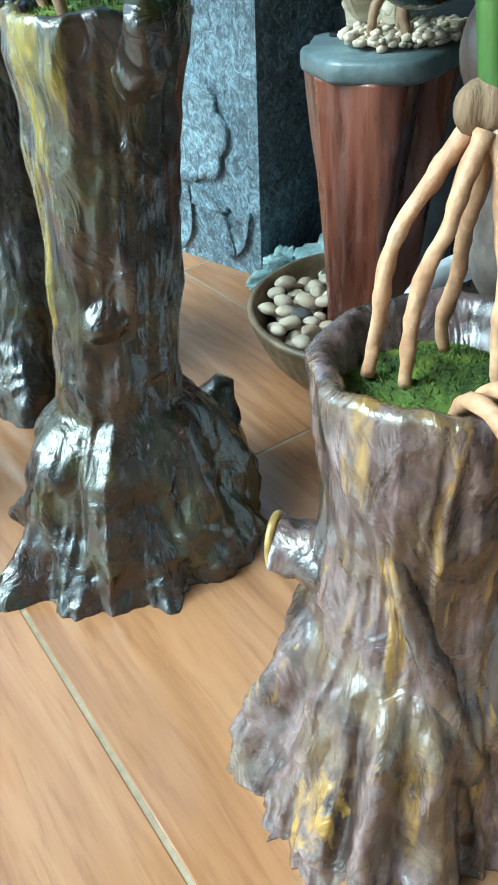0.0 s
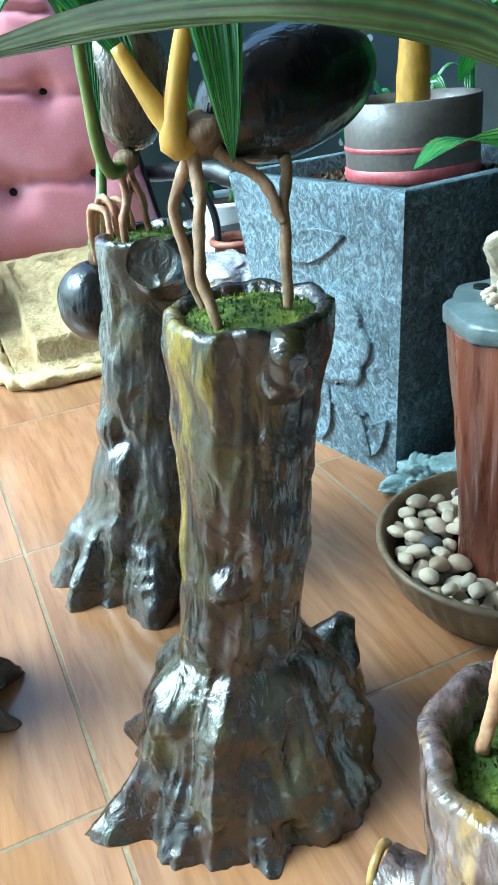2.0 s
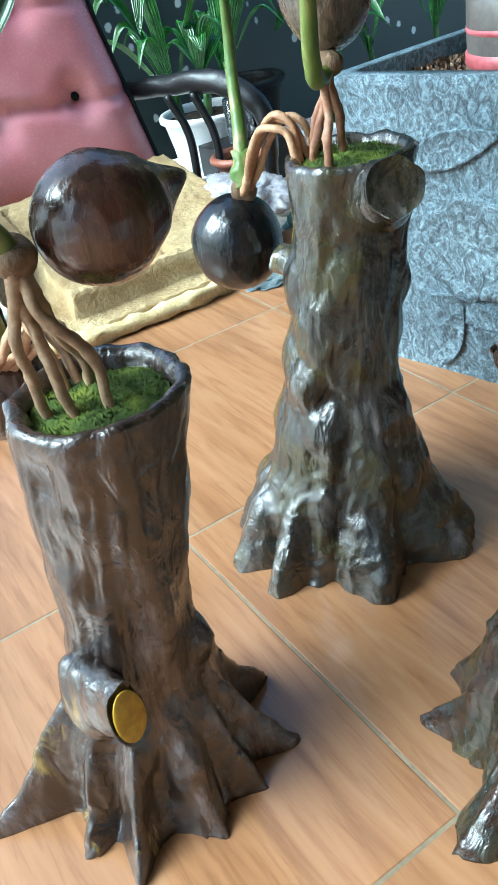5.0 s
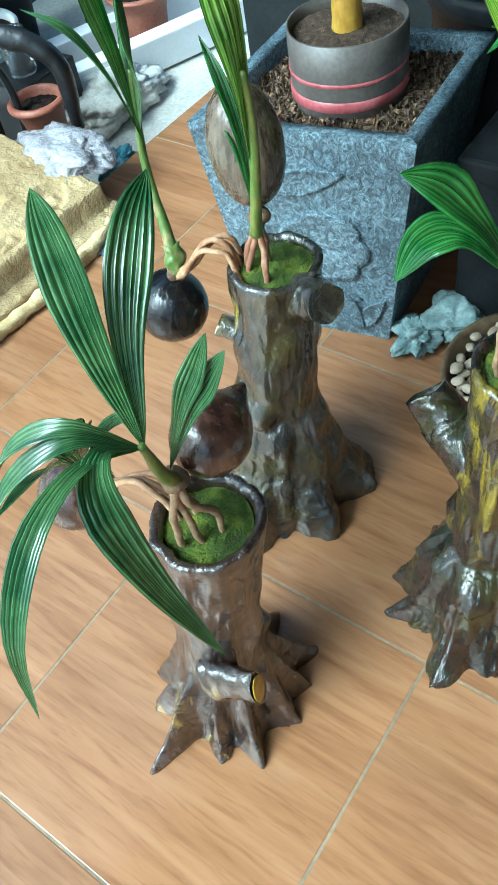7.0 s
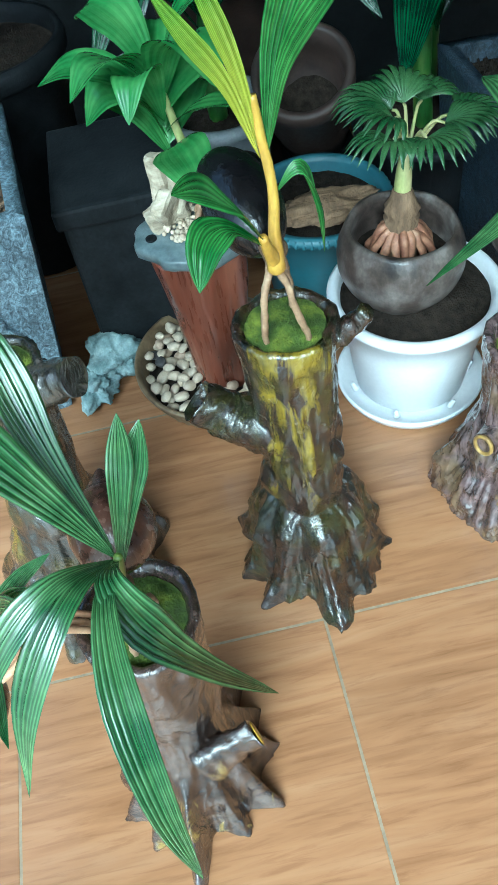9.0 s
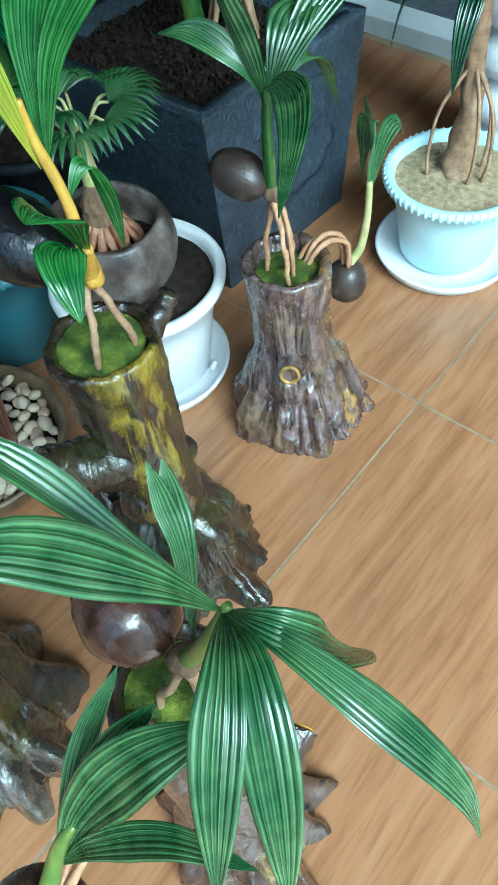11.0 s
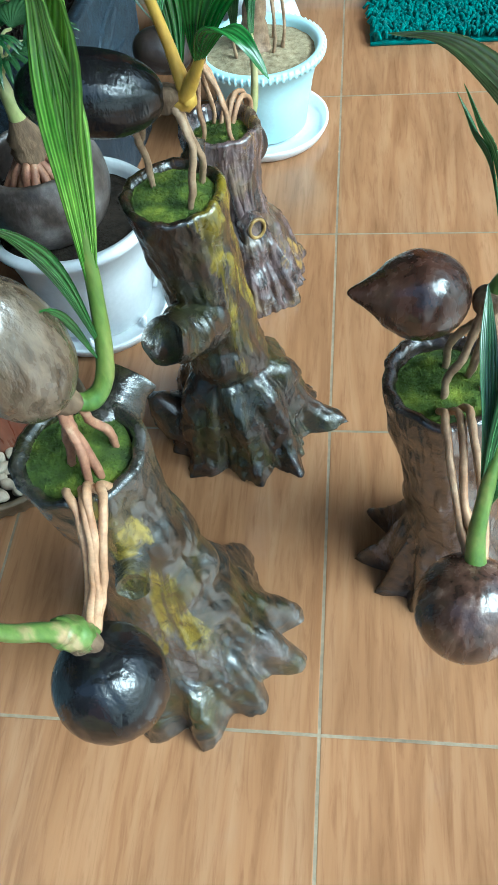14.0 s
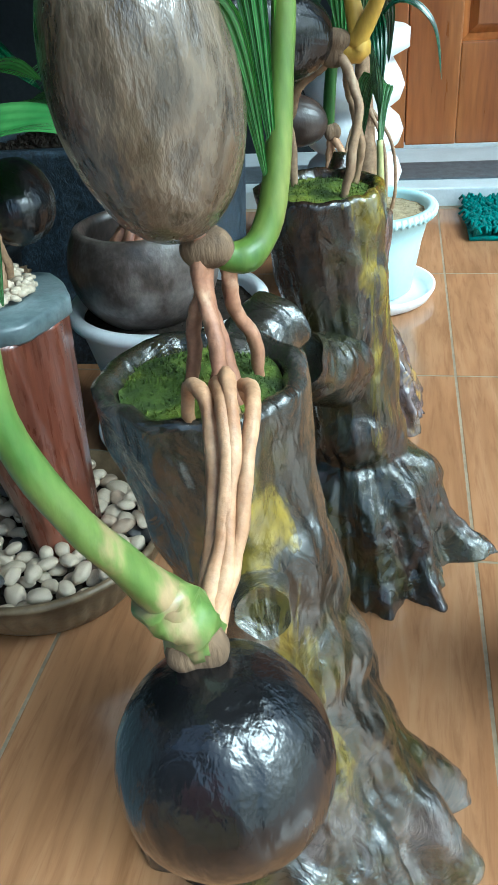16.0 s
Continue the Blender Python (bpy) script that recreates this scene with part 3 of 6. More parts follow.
def stump_mesh(base, top, height, trunk, roots, flare, power=(1.0, 1.0), groove=0.10, seed=0.0, knobs=(), rim=0.012, n=232, rings=150, skirt=0.008, lobe_pow=1.5, crumple=0.0, toe=(1.0, 1.1), ridged=0.35):
    """A hollow-topped cement stump: trunk radii up its leaning axis, root lobes (angle, reach, half width) that die out at the
    flare height, bark grooves, knobs (angle, height, size, lift), a rolled rim and a recess for the moss."""
    bm = bmesh.new()
    rows = []
    b, t = Vector((*base, 0)), Vector((*top, 0))

    def tr(s):
        u = s * (len(trunk) - 1)
        k = min(int(u), len(trunk) - 2)
        f = u - k
        f = f * f * (3 - 2 * f)
        return trunk[k] * (1 - f) + trunk[k + 1] * f

    for i in range(rings + 1):
        s = (i / rings) ** 1.15
        z = s * height
        c = b.lerp(t, s ** 1.1)
        row = []
        for j in range(n):
            a = j / n * math.tau
            d = Vector((math.cos(a), math.sin(a), 0))
            r = tr(s)
            reach = 0.0
            for ang, far, wide, *own in roots:
                end = own[0] if own else flare
                if z >= end:
                    continue
                da = (math.degrees(a) - ang + 180) % 360 - 180
                lobe = math.exp(-abs(da / wide) ** lobe_pow)
                k = z / end
                fall = (1 - k ** toe[0]) ** toe[1] if own else (1 - k ** power[0]) ** power[1]
                reach = (reach ** 5 + max(0.0, (far - r) * lobe * fall) ** 5) ** 0.2
            r += reach + skirt * max(0.0, 1 - z / flare) ** 3
            top_fade = 1 - 0.7 * max(0.0, (s - 0.9) / 0.1)
            g = (noise.noise(Vector((d.x * 2.3 + seed, d.y * 2.3, s * 4.0))) * 0.7 + noise.noise(Vector((d.x * 6.5, d.y * 6.5 + seed, s * 6.0))) * 0.22) * top_fade
            ridge = 1 - abs(noise.noise(Vector((d.x * 8 + seed, d.y * 8, s * 1.6 + seed)))) * 2
            r *= 1 + groove * g + groove * ridged * max(0, ridge - 0.55) * top_fade
            lump = noise.noise(Vector((d.x * 2.5, d.y * 2.5, z * 22 + seed)))
            r += 0.004 * lump
            at = Vector((d.x * r, d.y * r, z * 0.6)) + Vector((seed, 0, 0))
            low = max(0.0, 1 - z / (flare * 1.3))
            wad = Vector((d.x * r, d.y * r, z)) + Vector((seed, 0, 0))
            plain = 1.15 * abs(noise.noise(Vector((wad.x * 17, wad.y * 17, z * 9)))) + 0.35 * abs(noise.noise(wad * 44))
            crease = 0.75 * abs(noise.noise(Vector((wad.x * 17, wad.y * 17, z * 9)))) + 0.6 * abs(noise.noise(Vector((d.x * 5 + seed, d.y * 5, z * 13)))) + 0.25 * abs(noise.noise(Vector((d.x * 19, d.y * 19 + seed, z * 16)))) + 0.12 * abs(noise.noise(wad * 60))
            fold = plain + (crease - plain) * min(1.0, low * 1.4)
            r += crumple * (0.25 + 0.75 * low) * (0.40 - fold) * 0.017
            r += (0.0034 + 0.004 * low) * noise.noise(at * 42) * top_fade + (0.0010 + 0.0016 * low) * (0.5 - abs(noise.noise(at * 80))) * 2
            for ka, kz, size, lift in knobs:
                da = math.radians((math.degrees(a) - ka + 180) % 360 - 180) * r
                q = (da * da + (z - kz) ** 2) / (size * size)
                if q < 1:
                    r += lift * (1 - q) ** 1.3
            row.append(bm.verts.new(c + d * r + Vector((0, 0, z + (0.003 * noise.noise(d * 3 + Vector((seed, 0, 0))) if i > rings - 3 else 0)))))
        rows.append(row)
    c = t
    for inset, drop in ((0.004, -0.0025), (rim * 0.7, -0.001), (rim, 0.005), (rim + 0.002, 0.02)):
        row = []
        for v in rows[rings]:
            d = (v.co - c)
            d.z = 0
            r = d.length
            row.append(bm.verts.new(c + d.normalized() * (r - inset) + Vector((0, 0, v.co.z - drop))))
        rows.append(row)
    grid_faces(bm, rows)
    bm.faces.new(list(reversed(rows[0])))
    bm.faces.new(rows[-1])
    return bm


def stub(a, b, ra, rb, seed=0.0):
    """A cut branch with a slightly dished end."""
    bm = tube([a, Vector(a).lerp(Vector(b), 0.5) + Vector((0, 0, 0.002)), b], [ra, (ra + rb) / 2, rb, rb * 0.97], 30, 16, 0.16, seed=seed)
    bm.faces.ensure_lookup_table()
    f = bm.faces[-1]
    bmesh.ops.inset_individual(bm, faces=[f], thickness=rb * 0.12, depth=0.0008)
    for e in f.edges:
        e.smooth = False
    bmesh.ops.inset_individual(bm, faces=[f], thickness=rb * 0.2, depth=-0.0012)
    bmesh.ops.inset_individual(bm, faces=[f], thickness=rb * 0.25, depth=-0.001)
    return bm


def hollow_stub(ctrl, radii, seed=0.0):
    """A gnarled broken branch, thick where it leaves the trunk, with a hollow end."""
    n, seg = 44, 34
    bm = tube(ctrl, radii, n, seg, 0.12, seed=seed)
    for v in bm.verts:
        v.co += noise.noise_vector(v.co * 30 + Vector((seed, 0, 0))) * 0.006 + noise.noise_vector(v.co * 75) * 0.0012
    bm.faces.ensure_lookup_table()
    f = bm.faces[-1]
    bmesh.ops.inset_individual(bm, faces=[f], thickness=0.006, depth=0.002)
    bmesh.ops.inset_individual(bm, faces=[f], thickness=0.004, depth=-0.014)
    return bm


def roots_to(parent, starts, label="", material=None, r=0.0035):
    for i, ctrl in enumerate(starts):
        path = curve_points(ctrl, 9)
        path = [p + (noise.noise_vector(p * 34 + Vector((i * 4.0, 0, 0))) * 0.0042 if 0 < k < 8 else Vector()) for k, p in enumerate(path)]
        part("root", tube(path, [r * 1.4, r * 1.1, r * 1.2, r * 0.95], 10, 34, 0.32, seed=i * 3.1), material or M_ROOT, parent, label)


# ---- setting ----
TILE, X0, X1, Y0, Y1 = 0.4, -1.6, 1.2, -1.2, 1.2
floor = solo("floor", box((X0, -1.22, -0.06), (X1, 1.085, -0.0005), 0), M_GROUT, (0, 0, -0.03), "pale grout bed under wood-print ceramic floor tiles", "floor", kind="structure", smooth=False)
ground = bmesh.new()
bmesh.ops.create_grid(ground, x_segments=60, y_segments=60, size=30)
for v in ground.verts:
    v.co.z = -0.075 + 0.01 * noise.noise(v.co * 1.5)
solo("ground", ground, M_GROUND, (0, 0, -0.075), "pale sandy cement yard outside the tiled porch", "ground", kind="structure")
# Unseen ceiling; its edges are set by where the sun should stop.
solo("ceiling", box((-1.45, -1.9, 2.35), (1.5, 1.0, 2.45), 0.01), M_CEIL, (0, 0, 2.4), "unseen dull brown ceiling, added to shade the porch", "ceiling", kind="structure", smooth=False)
# East and south-left walls get their shade from the near-black colour.
solo("wall_east", box((1.2, -1.75, -0.06), (1.35, 1.1, 2.55), 0.005), M_WALL_SHADE, (1.28, 0, 0), "wall behind the potted plants, coloured near black for its shade", "wall", kind="structure", smooth=False)
solo("wall_south_left", box((0.12, -1.75, -0.06), (1.2, -1.6, 2.55), 0.005), M_WALL_SHADE, (0.6, -1.7, 0), "wall beside the door, coloured near black for its shade", "wall", kind="structure", smooth=False)
solo("wall_south_right", box((-1.6, -1.75, -0.06), (-0.78, -1.6, 2.55), 0.005), M_WALL_PALE, (-1.2, -1.7, 0), "pale painted wall beside the door", "wall", kind="structure", smooth=False)
solo("wall_south_head", box((-0.78, -1.75, 2.15), (0.12, -1.6, 2.55), 0.005), M_WALL_PALE, (-0.3, -1.7, 2.2), "pale painted wall over the door", "wall", kind="structure", smooth=False)
solo("wall_north", box((0.3, 2.1, -0.08), (3.4, 2.2, 1.9), 0.005), M_SPECK, (1.6, 2.15, 0), "black sheet speckled with pale spots behind the chair", "wall", kind="structure", smooth=False)
# Unseen wall, added to keep low south-western sky light off the stumps.
solo("added_wall_west", box((-1.6, -1.6, -0.06), (-1.5, -1.0, 2.55), 0.005), M_WALL_SHADE, (-1.55, -1.1, 0), "unseen near-black wall added to block sky light from the west", "wall", kind="structure", smooth=False)
step = solo("step", box((-1.6, -1.6, -0.05), (1.2, -1.22, 0.04), 0.004), M_STEP, (0, -1.4, 0), "pale grey tiled step in front of the door", "step", kind="structure", smooth=False)
part("stone_band", box((-1.6, -1.44, 0.0), (1.2, -1.29, 0.044), 0.001, 1), M_BAND, step, "dark grey speckled stone band", smooth=False)


def door():
    d = thing("door_1", (-0.33, -1.66, 0.042), "varnished orange-brown wooden panel door above the step", "door", kind="structure")
    part("frame_head", box((-0.76, -1.66, 2.08), (0.10, -1.60, 2.148), 0.003), M_DOOR, d, smooth=False)
    for x in (-0.778, 0.078):
        part("jamb", box((x, -1.66, 0.042), (x + 0.04, -1.598, 2.148), 0.003), M_DOOR, d, smooth=False)
    part("back_board", box((-0.738, -1.66, 0.046), (0.078, -1.645, 2.08), 0.001), M_DOOR, d, smooth=False)
    for x0, x1 in ((-0.736, -0.64), (-0.055, 0.076), (-0.39, -0.29)):
        part("stile", box((x0, -1.645, 0.046), (x1, -1.612, 2.08), 0.004), M_DOOR, d, smooth=False)
    cols = ((-0.64, -0.39), (-0.29, -0.055))
    for z0, z1 in ((0.046, 0.29), (0.74, 0.86), (1.36, 1.46), (1.95, 2.08)):
        for x0, x1 in cols:
            part("rail", box((x0, -1.645, z0), (x1, -1.614, z1), 0.004), M_DOOR, d, smooth=False)
    for z0, z1 in ((0.29, 0.74), (0.86, 1.36), (1.46, 1.95)):
        for x0, x1 in cols:
            bm = box((x0, -1.645, z0), (x1, -1.626, z1), 0)
            f = min(bm.faces, key=lambda f: -f.calc_center_median().y)
            bmesh.ops.inset_individual(bm, faces=[f], thickness=0.022, depth=-0.012)
            bmesh.ops.inset_individual(bm, faces=[f], thickness=0.03, depth=0.014)
            part("panel", bm, M_DOOR, d, smooth=False)


door()


# ---- stumps with their coconut seedlings ----
def moss(parent, center, r, seed):
    part("moss", tuft_disc(center, r, 0.006, seed), M_MOSS, parent, "bright green moss cushion")


def stump_a():
    s = thing("stump_planter", (0.105, -0.015, 0), "dark olive varnished cement tree-stump planter with yellow streaks", "planter", "stump planters")
    part("trunk", stump_mesh((0.108, -0.016), (0.155, -0.013), 0.379, [0.060, 0.050, 0.044, 0.043, 0.045, 0.048, 0.053],
                             [(182, 0.088, 34), (235, 0.084, 30), (290, 0.090, 30), (340, 0.098, 30), (40, 0.100, 34), (100, 0.088, 28), (140, 0.084, 26),
                              (182, 0.118, 17, 0.085), (211, 0.090, 20, 0.09), (260, 0.095, 17, 0.09), (297, 0.100, 20, 0.09), (322, 0.110, 18, 0.09), (130, 0.106, 13, 0.09), (102, 0.100, 13, 0.09), (54, 0.110, 18, 0.09), (28, 0.112, 18, 0.09)],
                             0.128, (1.9, 0.7), 0.11, 3.0, [(235, 0.205, 0.016, 0.012), (190, 0.104, 0.026, 0.010), (100, 0.16, 0.03, 0.012), (300, 0.24, 0.03, 0.006)], skirt=0.004, lobe_pow=1.9, crumple=1.0, ridged=0.15), M_BARK_A, s)
    part("branch", tube([(0.152, -0.048, 0.345), (0.150, -0.068, 0.352), (0.146, -0.084, 0.364), (0.141, -0.096, 0.384)], [0.018, 0.015, 0.0125, 0.009], 26, 20, 0.25, seed=1.0), M_BARK_A, s, "short upturned side branch")
    part("branch", hollow_stub([(0.138, 0.0, 0.222), (0.146, 0.034, 0.240), (0.157, 0.066, 0.254), (0.169, 0.095, 0.279)], [0.040, 0.034, 0.028, 0.025], 2.0), M_BARK_A, s, "crooked side branch")
    part("root_horn", tube([(0.170, 0.0, 0.0), (0.202, 0.008, 0.045), (0.226, 0.013, 0.086)], [0.045, 0.034, 0.008], 14, 14, 0.3, seed=4.0), M_BARK_A, s, "pointed upright root tip")
    moss(s, (0.155, -0.013, 0.374), 0.043, 1)
    p = thing("coconut_seedling", (0.16, -0.012, 0.36), "coconut seedling with black lacquered nut and yellow stems on moss", "plant", "coconut seedlings")
    part("coconut", shell((0.212, 0.004, 0.489), (0.065, 0.014, 0.014), 0.128, 0.037, seed=1.0), M_COCO_BLACK, p, "black lacquered coconut")
    part("fibre_crown", shell((0.150, -0.012, 0.474), (0.065, 0.014, 0.014), 0.028, 0.0125, ridges=0.22, n=24, rings=16, seed=7.0), M_FIBRE, p, "brown fibrous crown")
    st = part("stem", tube([(0.150, -0.012, 0.476), (0.132, -0.012, 0.47), (0.137, -0.014, 0.503), (0.147, -0.018, 0.541), (0.158, -0.014, 0.59), (0.158, -0.012, 0.62)], [0.006, 0.0088, 0.0058, 0.0047, 0.0042, 0.003], 14, 30, 0.12), M_STEM_Y, p, "orange-yellow stem")
    part("side_stem", tube([(0.135, -0.012, 0.474), (0.122, -0.006, 0.495), (0.11, 0.0, 0.522)], [0.008, 0.006, 0.004], 12, 14, 0.1), M_STEM_Y, p, "orange-yellow side shoot")
    part("leaf", leaf([(0.157, -0.012, 0.565), (0.150, 0.008, 0.635), (0.138, 0.034, 0.685), (0.127, 0.054, 0.725)], 0.016, 80, 3), M_LEAF_YOUNG, p, "narrow yellow-green leaf")
    part("leaf", leaf([(0.158, -0.014, 0.565), (0.154, -0.002, 0.64), (0.142, 0.014, 0.70), (0.128, 0.029, 0.742)], 0.016, 60, 3), M_LEAF_YOUNG, p, "narrow yellow-green leaf")
    part("leaf", leaf([(0.158, -0.017, 0.565), (0.164, -0.036, 0.65), (0.155, -0.066, 0.72), (0.135, -0.095, 0.775), (0.115, -0.13, 0.81)], 0.046, 75, 7), M_LEAF_MID, p)
    part("leaf", leaf([(0.156, -0.017, 0.565), (0.136, -0.036, 0.65), (0.085, -0.062, 0.72), (0.04, -0.08, 0.765)], 0.03, 60, 5), M_LEAF_MID, p)
    part("leaf", leaf([(0.118, -0.004, 0.508), (0.10, 0.022, 0.56), (0.085, 0.042, 0.59), (0.066, 0.067, 0.61)], 0.05, -20, 6), M_LEAF_MID, p)
    part("leaf", leaf([(0.118, -0.004, 0.505), (0.095, 0.03, 0.55), (0.072, 0.05, 0.555), (0.05, 0.062, 0.53)], 0.036, -20, 5), M_LEAF_MID, p)
    part("leaf", leaf([(0.148, -0.02, 0.535), (0.147, -0.042, 0.555), (0.146, -0.054, 0.52), (0.146, -0.060, 0.462)], 0.030, 0, 5), M_LEAF_MID, p)
    roots_to(p, [[(0.142, -0.012, 0.468), (0.136, -0.022, 0.43), (0.131, -0.03, 0.395), (0.136, -0.036, 0.36)],
                 [(0.145, -0.008, 0.468), (0.132, 0.004, 0.44), (0.134, 0.006, 0.40), (0.143, 0.004, 0.36)],
                 [(0.199, -0.006, 0.462), (0.194, -0.02, 0.445), (0.187, -0.03, 0.41), (0.184, -0.03, 0.36)],
                 [(0.155, -0.012, 0.468), (0.168, -0.018, 0.455), (0.182, -0.026, 0.44), (0.187, -0.03, 0.42)]], "", M_ROOT_GREY, 0.0031)
    p.location += Vector((-0.008, 0.005, 0.009))


def stump_b():
    s = thing("stump_planter", (0.13, 0.30, 0), "grey-olive glossy cement tree-stump planter with cut branch stubs", "planter", "stump planters")
    part("trunk", stump_mesh((0.135, 0.298), (0.188, 0.295), 0.371, [0.068, 0.064, 0.056, 0.050, 0.047, 0.048, 0.053],
                             [(167, 0.084, 22), (210, 0.084, 22), (255, 0.092, 24), (305, 0.108, 26), (10, 0.104, 30), (70, 0.100, 26), (115, 0.090, 22),
                              (167, 0.117, 12, 0.085), (197, 0.105, 12, 0.085), (252, 0.111, 20, 0.085), (301, 0.128, 16, 0.085), (318, 0.132, 16, 0.085), (131, 0.108, 13, 0.085), (101, 0.115, 14, 0.085), (69, 0.120, 16, 0.085), (20, 0.118, 22, 0.10)],
                             0.175, (1.1, 1.15), 0.11, 11.0, [(215, 0.15, 0.026, 0.008), (200, 0.24, 0.034, 0.007), (330, 0.26, 0.025, 0.006), (140, 0.2, 0.03, 0.008), (185, 0.185, 0.026, 0.008), (150, 0.27, 0.03, 0.007)], skirt=0.004, lobe_pow=2.5, crumple=0.3, toe=(1.5, 0.8), ridged=0.1), M_BARK_B, s)
    part("branch", stub((0.185, 0.266, 0.336), (0.161, 0.211, 0.363), 0.030, 0.0225, 5.0), M_BARK_B, s, "thick sawn branch stub")
    part("branch", stub((0.166, 0.312, 0.252), (0.150, 0.366, 0.278), 0.026, 0.0145, 6.0), M_BARK_B, s, "short branch stub")
    moss(s, (0.188, 0.295, 0.365), 0.042, 2)
    p = thing("coconut_seedling", (0.19, 0.298, 0.358), "coconut seedling with upright grey-brown nut on reddish roots", "plant", "coconut seedlings")
    part("coconut", shell((0.197, 0.316, 0.505), (-0.012, -0.022, -0.12), 0.126, 0.0385, seed=2.0), M_COCO_GREY, p, "grey-brown coconut")
    part("fibre_crown", shell((0.182, 0.301, 0.437), (0, 0, 1), 0.02, 0.012, ridges=0.1, n=24, rings=14, seed=5.0), M_FIBRE, p)
    part("stem", tube([(0.183, 0.300, 0.436), (0.166, 0.294, 0.430), (0.154, 0.283, 0.448), (0.148, 0.27, 0.51), (0.145, 0.262, 0.57), (0.138, 0.258, 0.62)], [0.006, 0.0078, 0.0066, 0.0053, 0.0046, 0.003], 14, 30, 0.12), M_STEM_LIME, p, "curved lime-green stem")
    part("leaf", leaf([(0.15, 0.272, 0.50), (0.142, 0.265, 0.58), (0.136, 0.26, 0.66), (0.128, 0.262, 0.74)], 0.026, 70, 5), M_LEAF_FRESH, p)
    part("leaf", leaf([(0.145, 0.268, 0.53), (0.138, 0.262, 0.62), (0.12, 0.26, 0.70), (0.105, 0.275, 0.78)], 0.030, 50, 5), M_LEAF_FRESH, p)
    part("leaf", leaf([(0.152, 0.278, 0.46), (0.158, 0.29, 0.54), (0.166, 0.31, 0.59), (0.178, 0.335, 0.62)], 0.018, 20, 4), M_LEAF_MID, p)
    part("leaf", leaf([(0.155, 0.282, 0.455), (0.162, 0.295, 0.51), (0.17, 0.31, 0.535), (0.18, 0.325, 0.53)], 0.014, 20, 4), M_LEAF_MID, p)
    roots_to(p, [[(0.186, 0.303, 0.446), (0.187, 0.306, 0.42), (0.192, 0.306, 0.392), (0.197, 0.308, 0.355)],
                 [(0.182, 0.302, 0.446), (0.182, 0.307, 0.42), (0.176, 0.313, 0.39), (0.170, 0.318, 0.355)],
                 [(0.184, 0.306, 0.446), (0.184, 0.311, 0.415), (0.178, 0.321, 0.388), (0.176, 0.328, 0.355)],
                 [(0.178, 0.298, 0.44), (0.172, 0.294, 0.41), (0.166, 0.290, 0.385), (0.164, 0.288, 0.355)]], "", M_ROOT_RED, 0.0032)
    p.location += Vector((-0.005, -0.002, 0.002))
    q = thing("hanging_seedling", (0.162, 0.448, 0.27), "black lacquered coconut hanging by its pale roots from the moss", "plant", "hanging coconuts")
    part("coconut", shell((0.162, 0.450, 0.274), (0.04, -0.05, 0.3), 0.094, 0.0455, seed=3.0), M_COCO_BLACK, q, "round black lacquered coconut")
    part("fibre_crown", shell((0.172, 0.437, 0.326), (0, -0.1, 1), 0.026, 0.0115, ridges=0.22, n=24, rings=14, seed=2.0), M_FIBRE, q)
    part("stem", tube([(0.172, 0.437, 0.325), (0.177, 0.441, 0.348), (0.187, 0.453, 0.378), (0.196, 0.467, 0.410), (0.205, 0.477, 0.453), (0.204, 0.470, 0.50), (0.203, 0.46, 0.56)], [0.0095, 0.0088, 0.0068, 0.0058, 0.005, 0.004, 0.003], 14, 36, 0.08), M_STEM_MIX, q, "long pale green stem")
    part("sheath", tube([(0.170, 0.435, 0.327), (0.175, 0.438, 0.340), (0.182, 0.446, 0.358)], [0.0105, 0.0125, 0.0105], 14, 12, 0.5, seed=3.0), M_STEM_MIX, q, "dry torn leaf sheath")
    part("leaf", leaf([(0.201, 0.467, 0.49), (0.204, 0.458, 0.56), (0.202, 0.448, 0.63), (0.20, 0.44, 0.70)], 0.05, 60, 6), M_LEAF, q)
    part("leaf", leaf([(0.201, 0.467, 0.48), (0.192, 0.485, 0.55), (0.18, 0.515, 0.60), (0.17, 0.56, 0.62)], 0.028, 20, 5), M_LEAF, q)
    part("leaf", leaf([(0.201, 0.467, 0.50), (0.192, 0.465, 0.58), (0.175, 0.46, 0.66), (0.16, 0.455, 0.74)], 0.03, 80, 5), M_LEAF_MID, q)
    roots_to(q, [[(0.170, 0.432, 0.325), (0.166, 0.405, 0.355), (0.168, 0.372, 0.395), (0.176, 0.348, 0.392), (0.180, 0.335, 0.352)],
                 [(0.168, 0.430, 0.325), (0.162, 0.40, 0.36), (0.164, 0.368, 0.398), (0.172, 0.344, 0.39), (0.172, 0.333, 0.352)],
                 [(0.174, 0.431, 0.325), (0.170, 0.402, 0.352), (0.176, 0.368, 0.392), (0.188, 0.35, 0.39), (0.190, 0.338, 0.352)],
                 [(0.166, 0.43, 0.325), (0.158, 0.404, 0.352), (0.158, 0.372, 0.39), (0.164, 0.345, 0.388), (0.165, 0.325, 0.352)]], "", M_ROOT, 0.0029)
    q.location += Vector((-0.008, -0.006, 0.0))


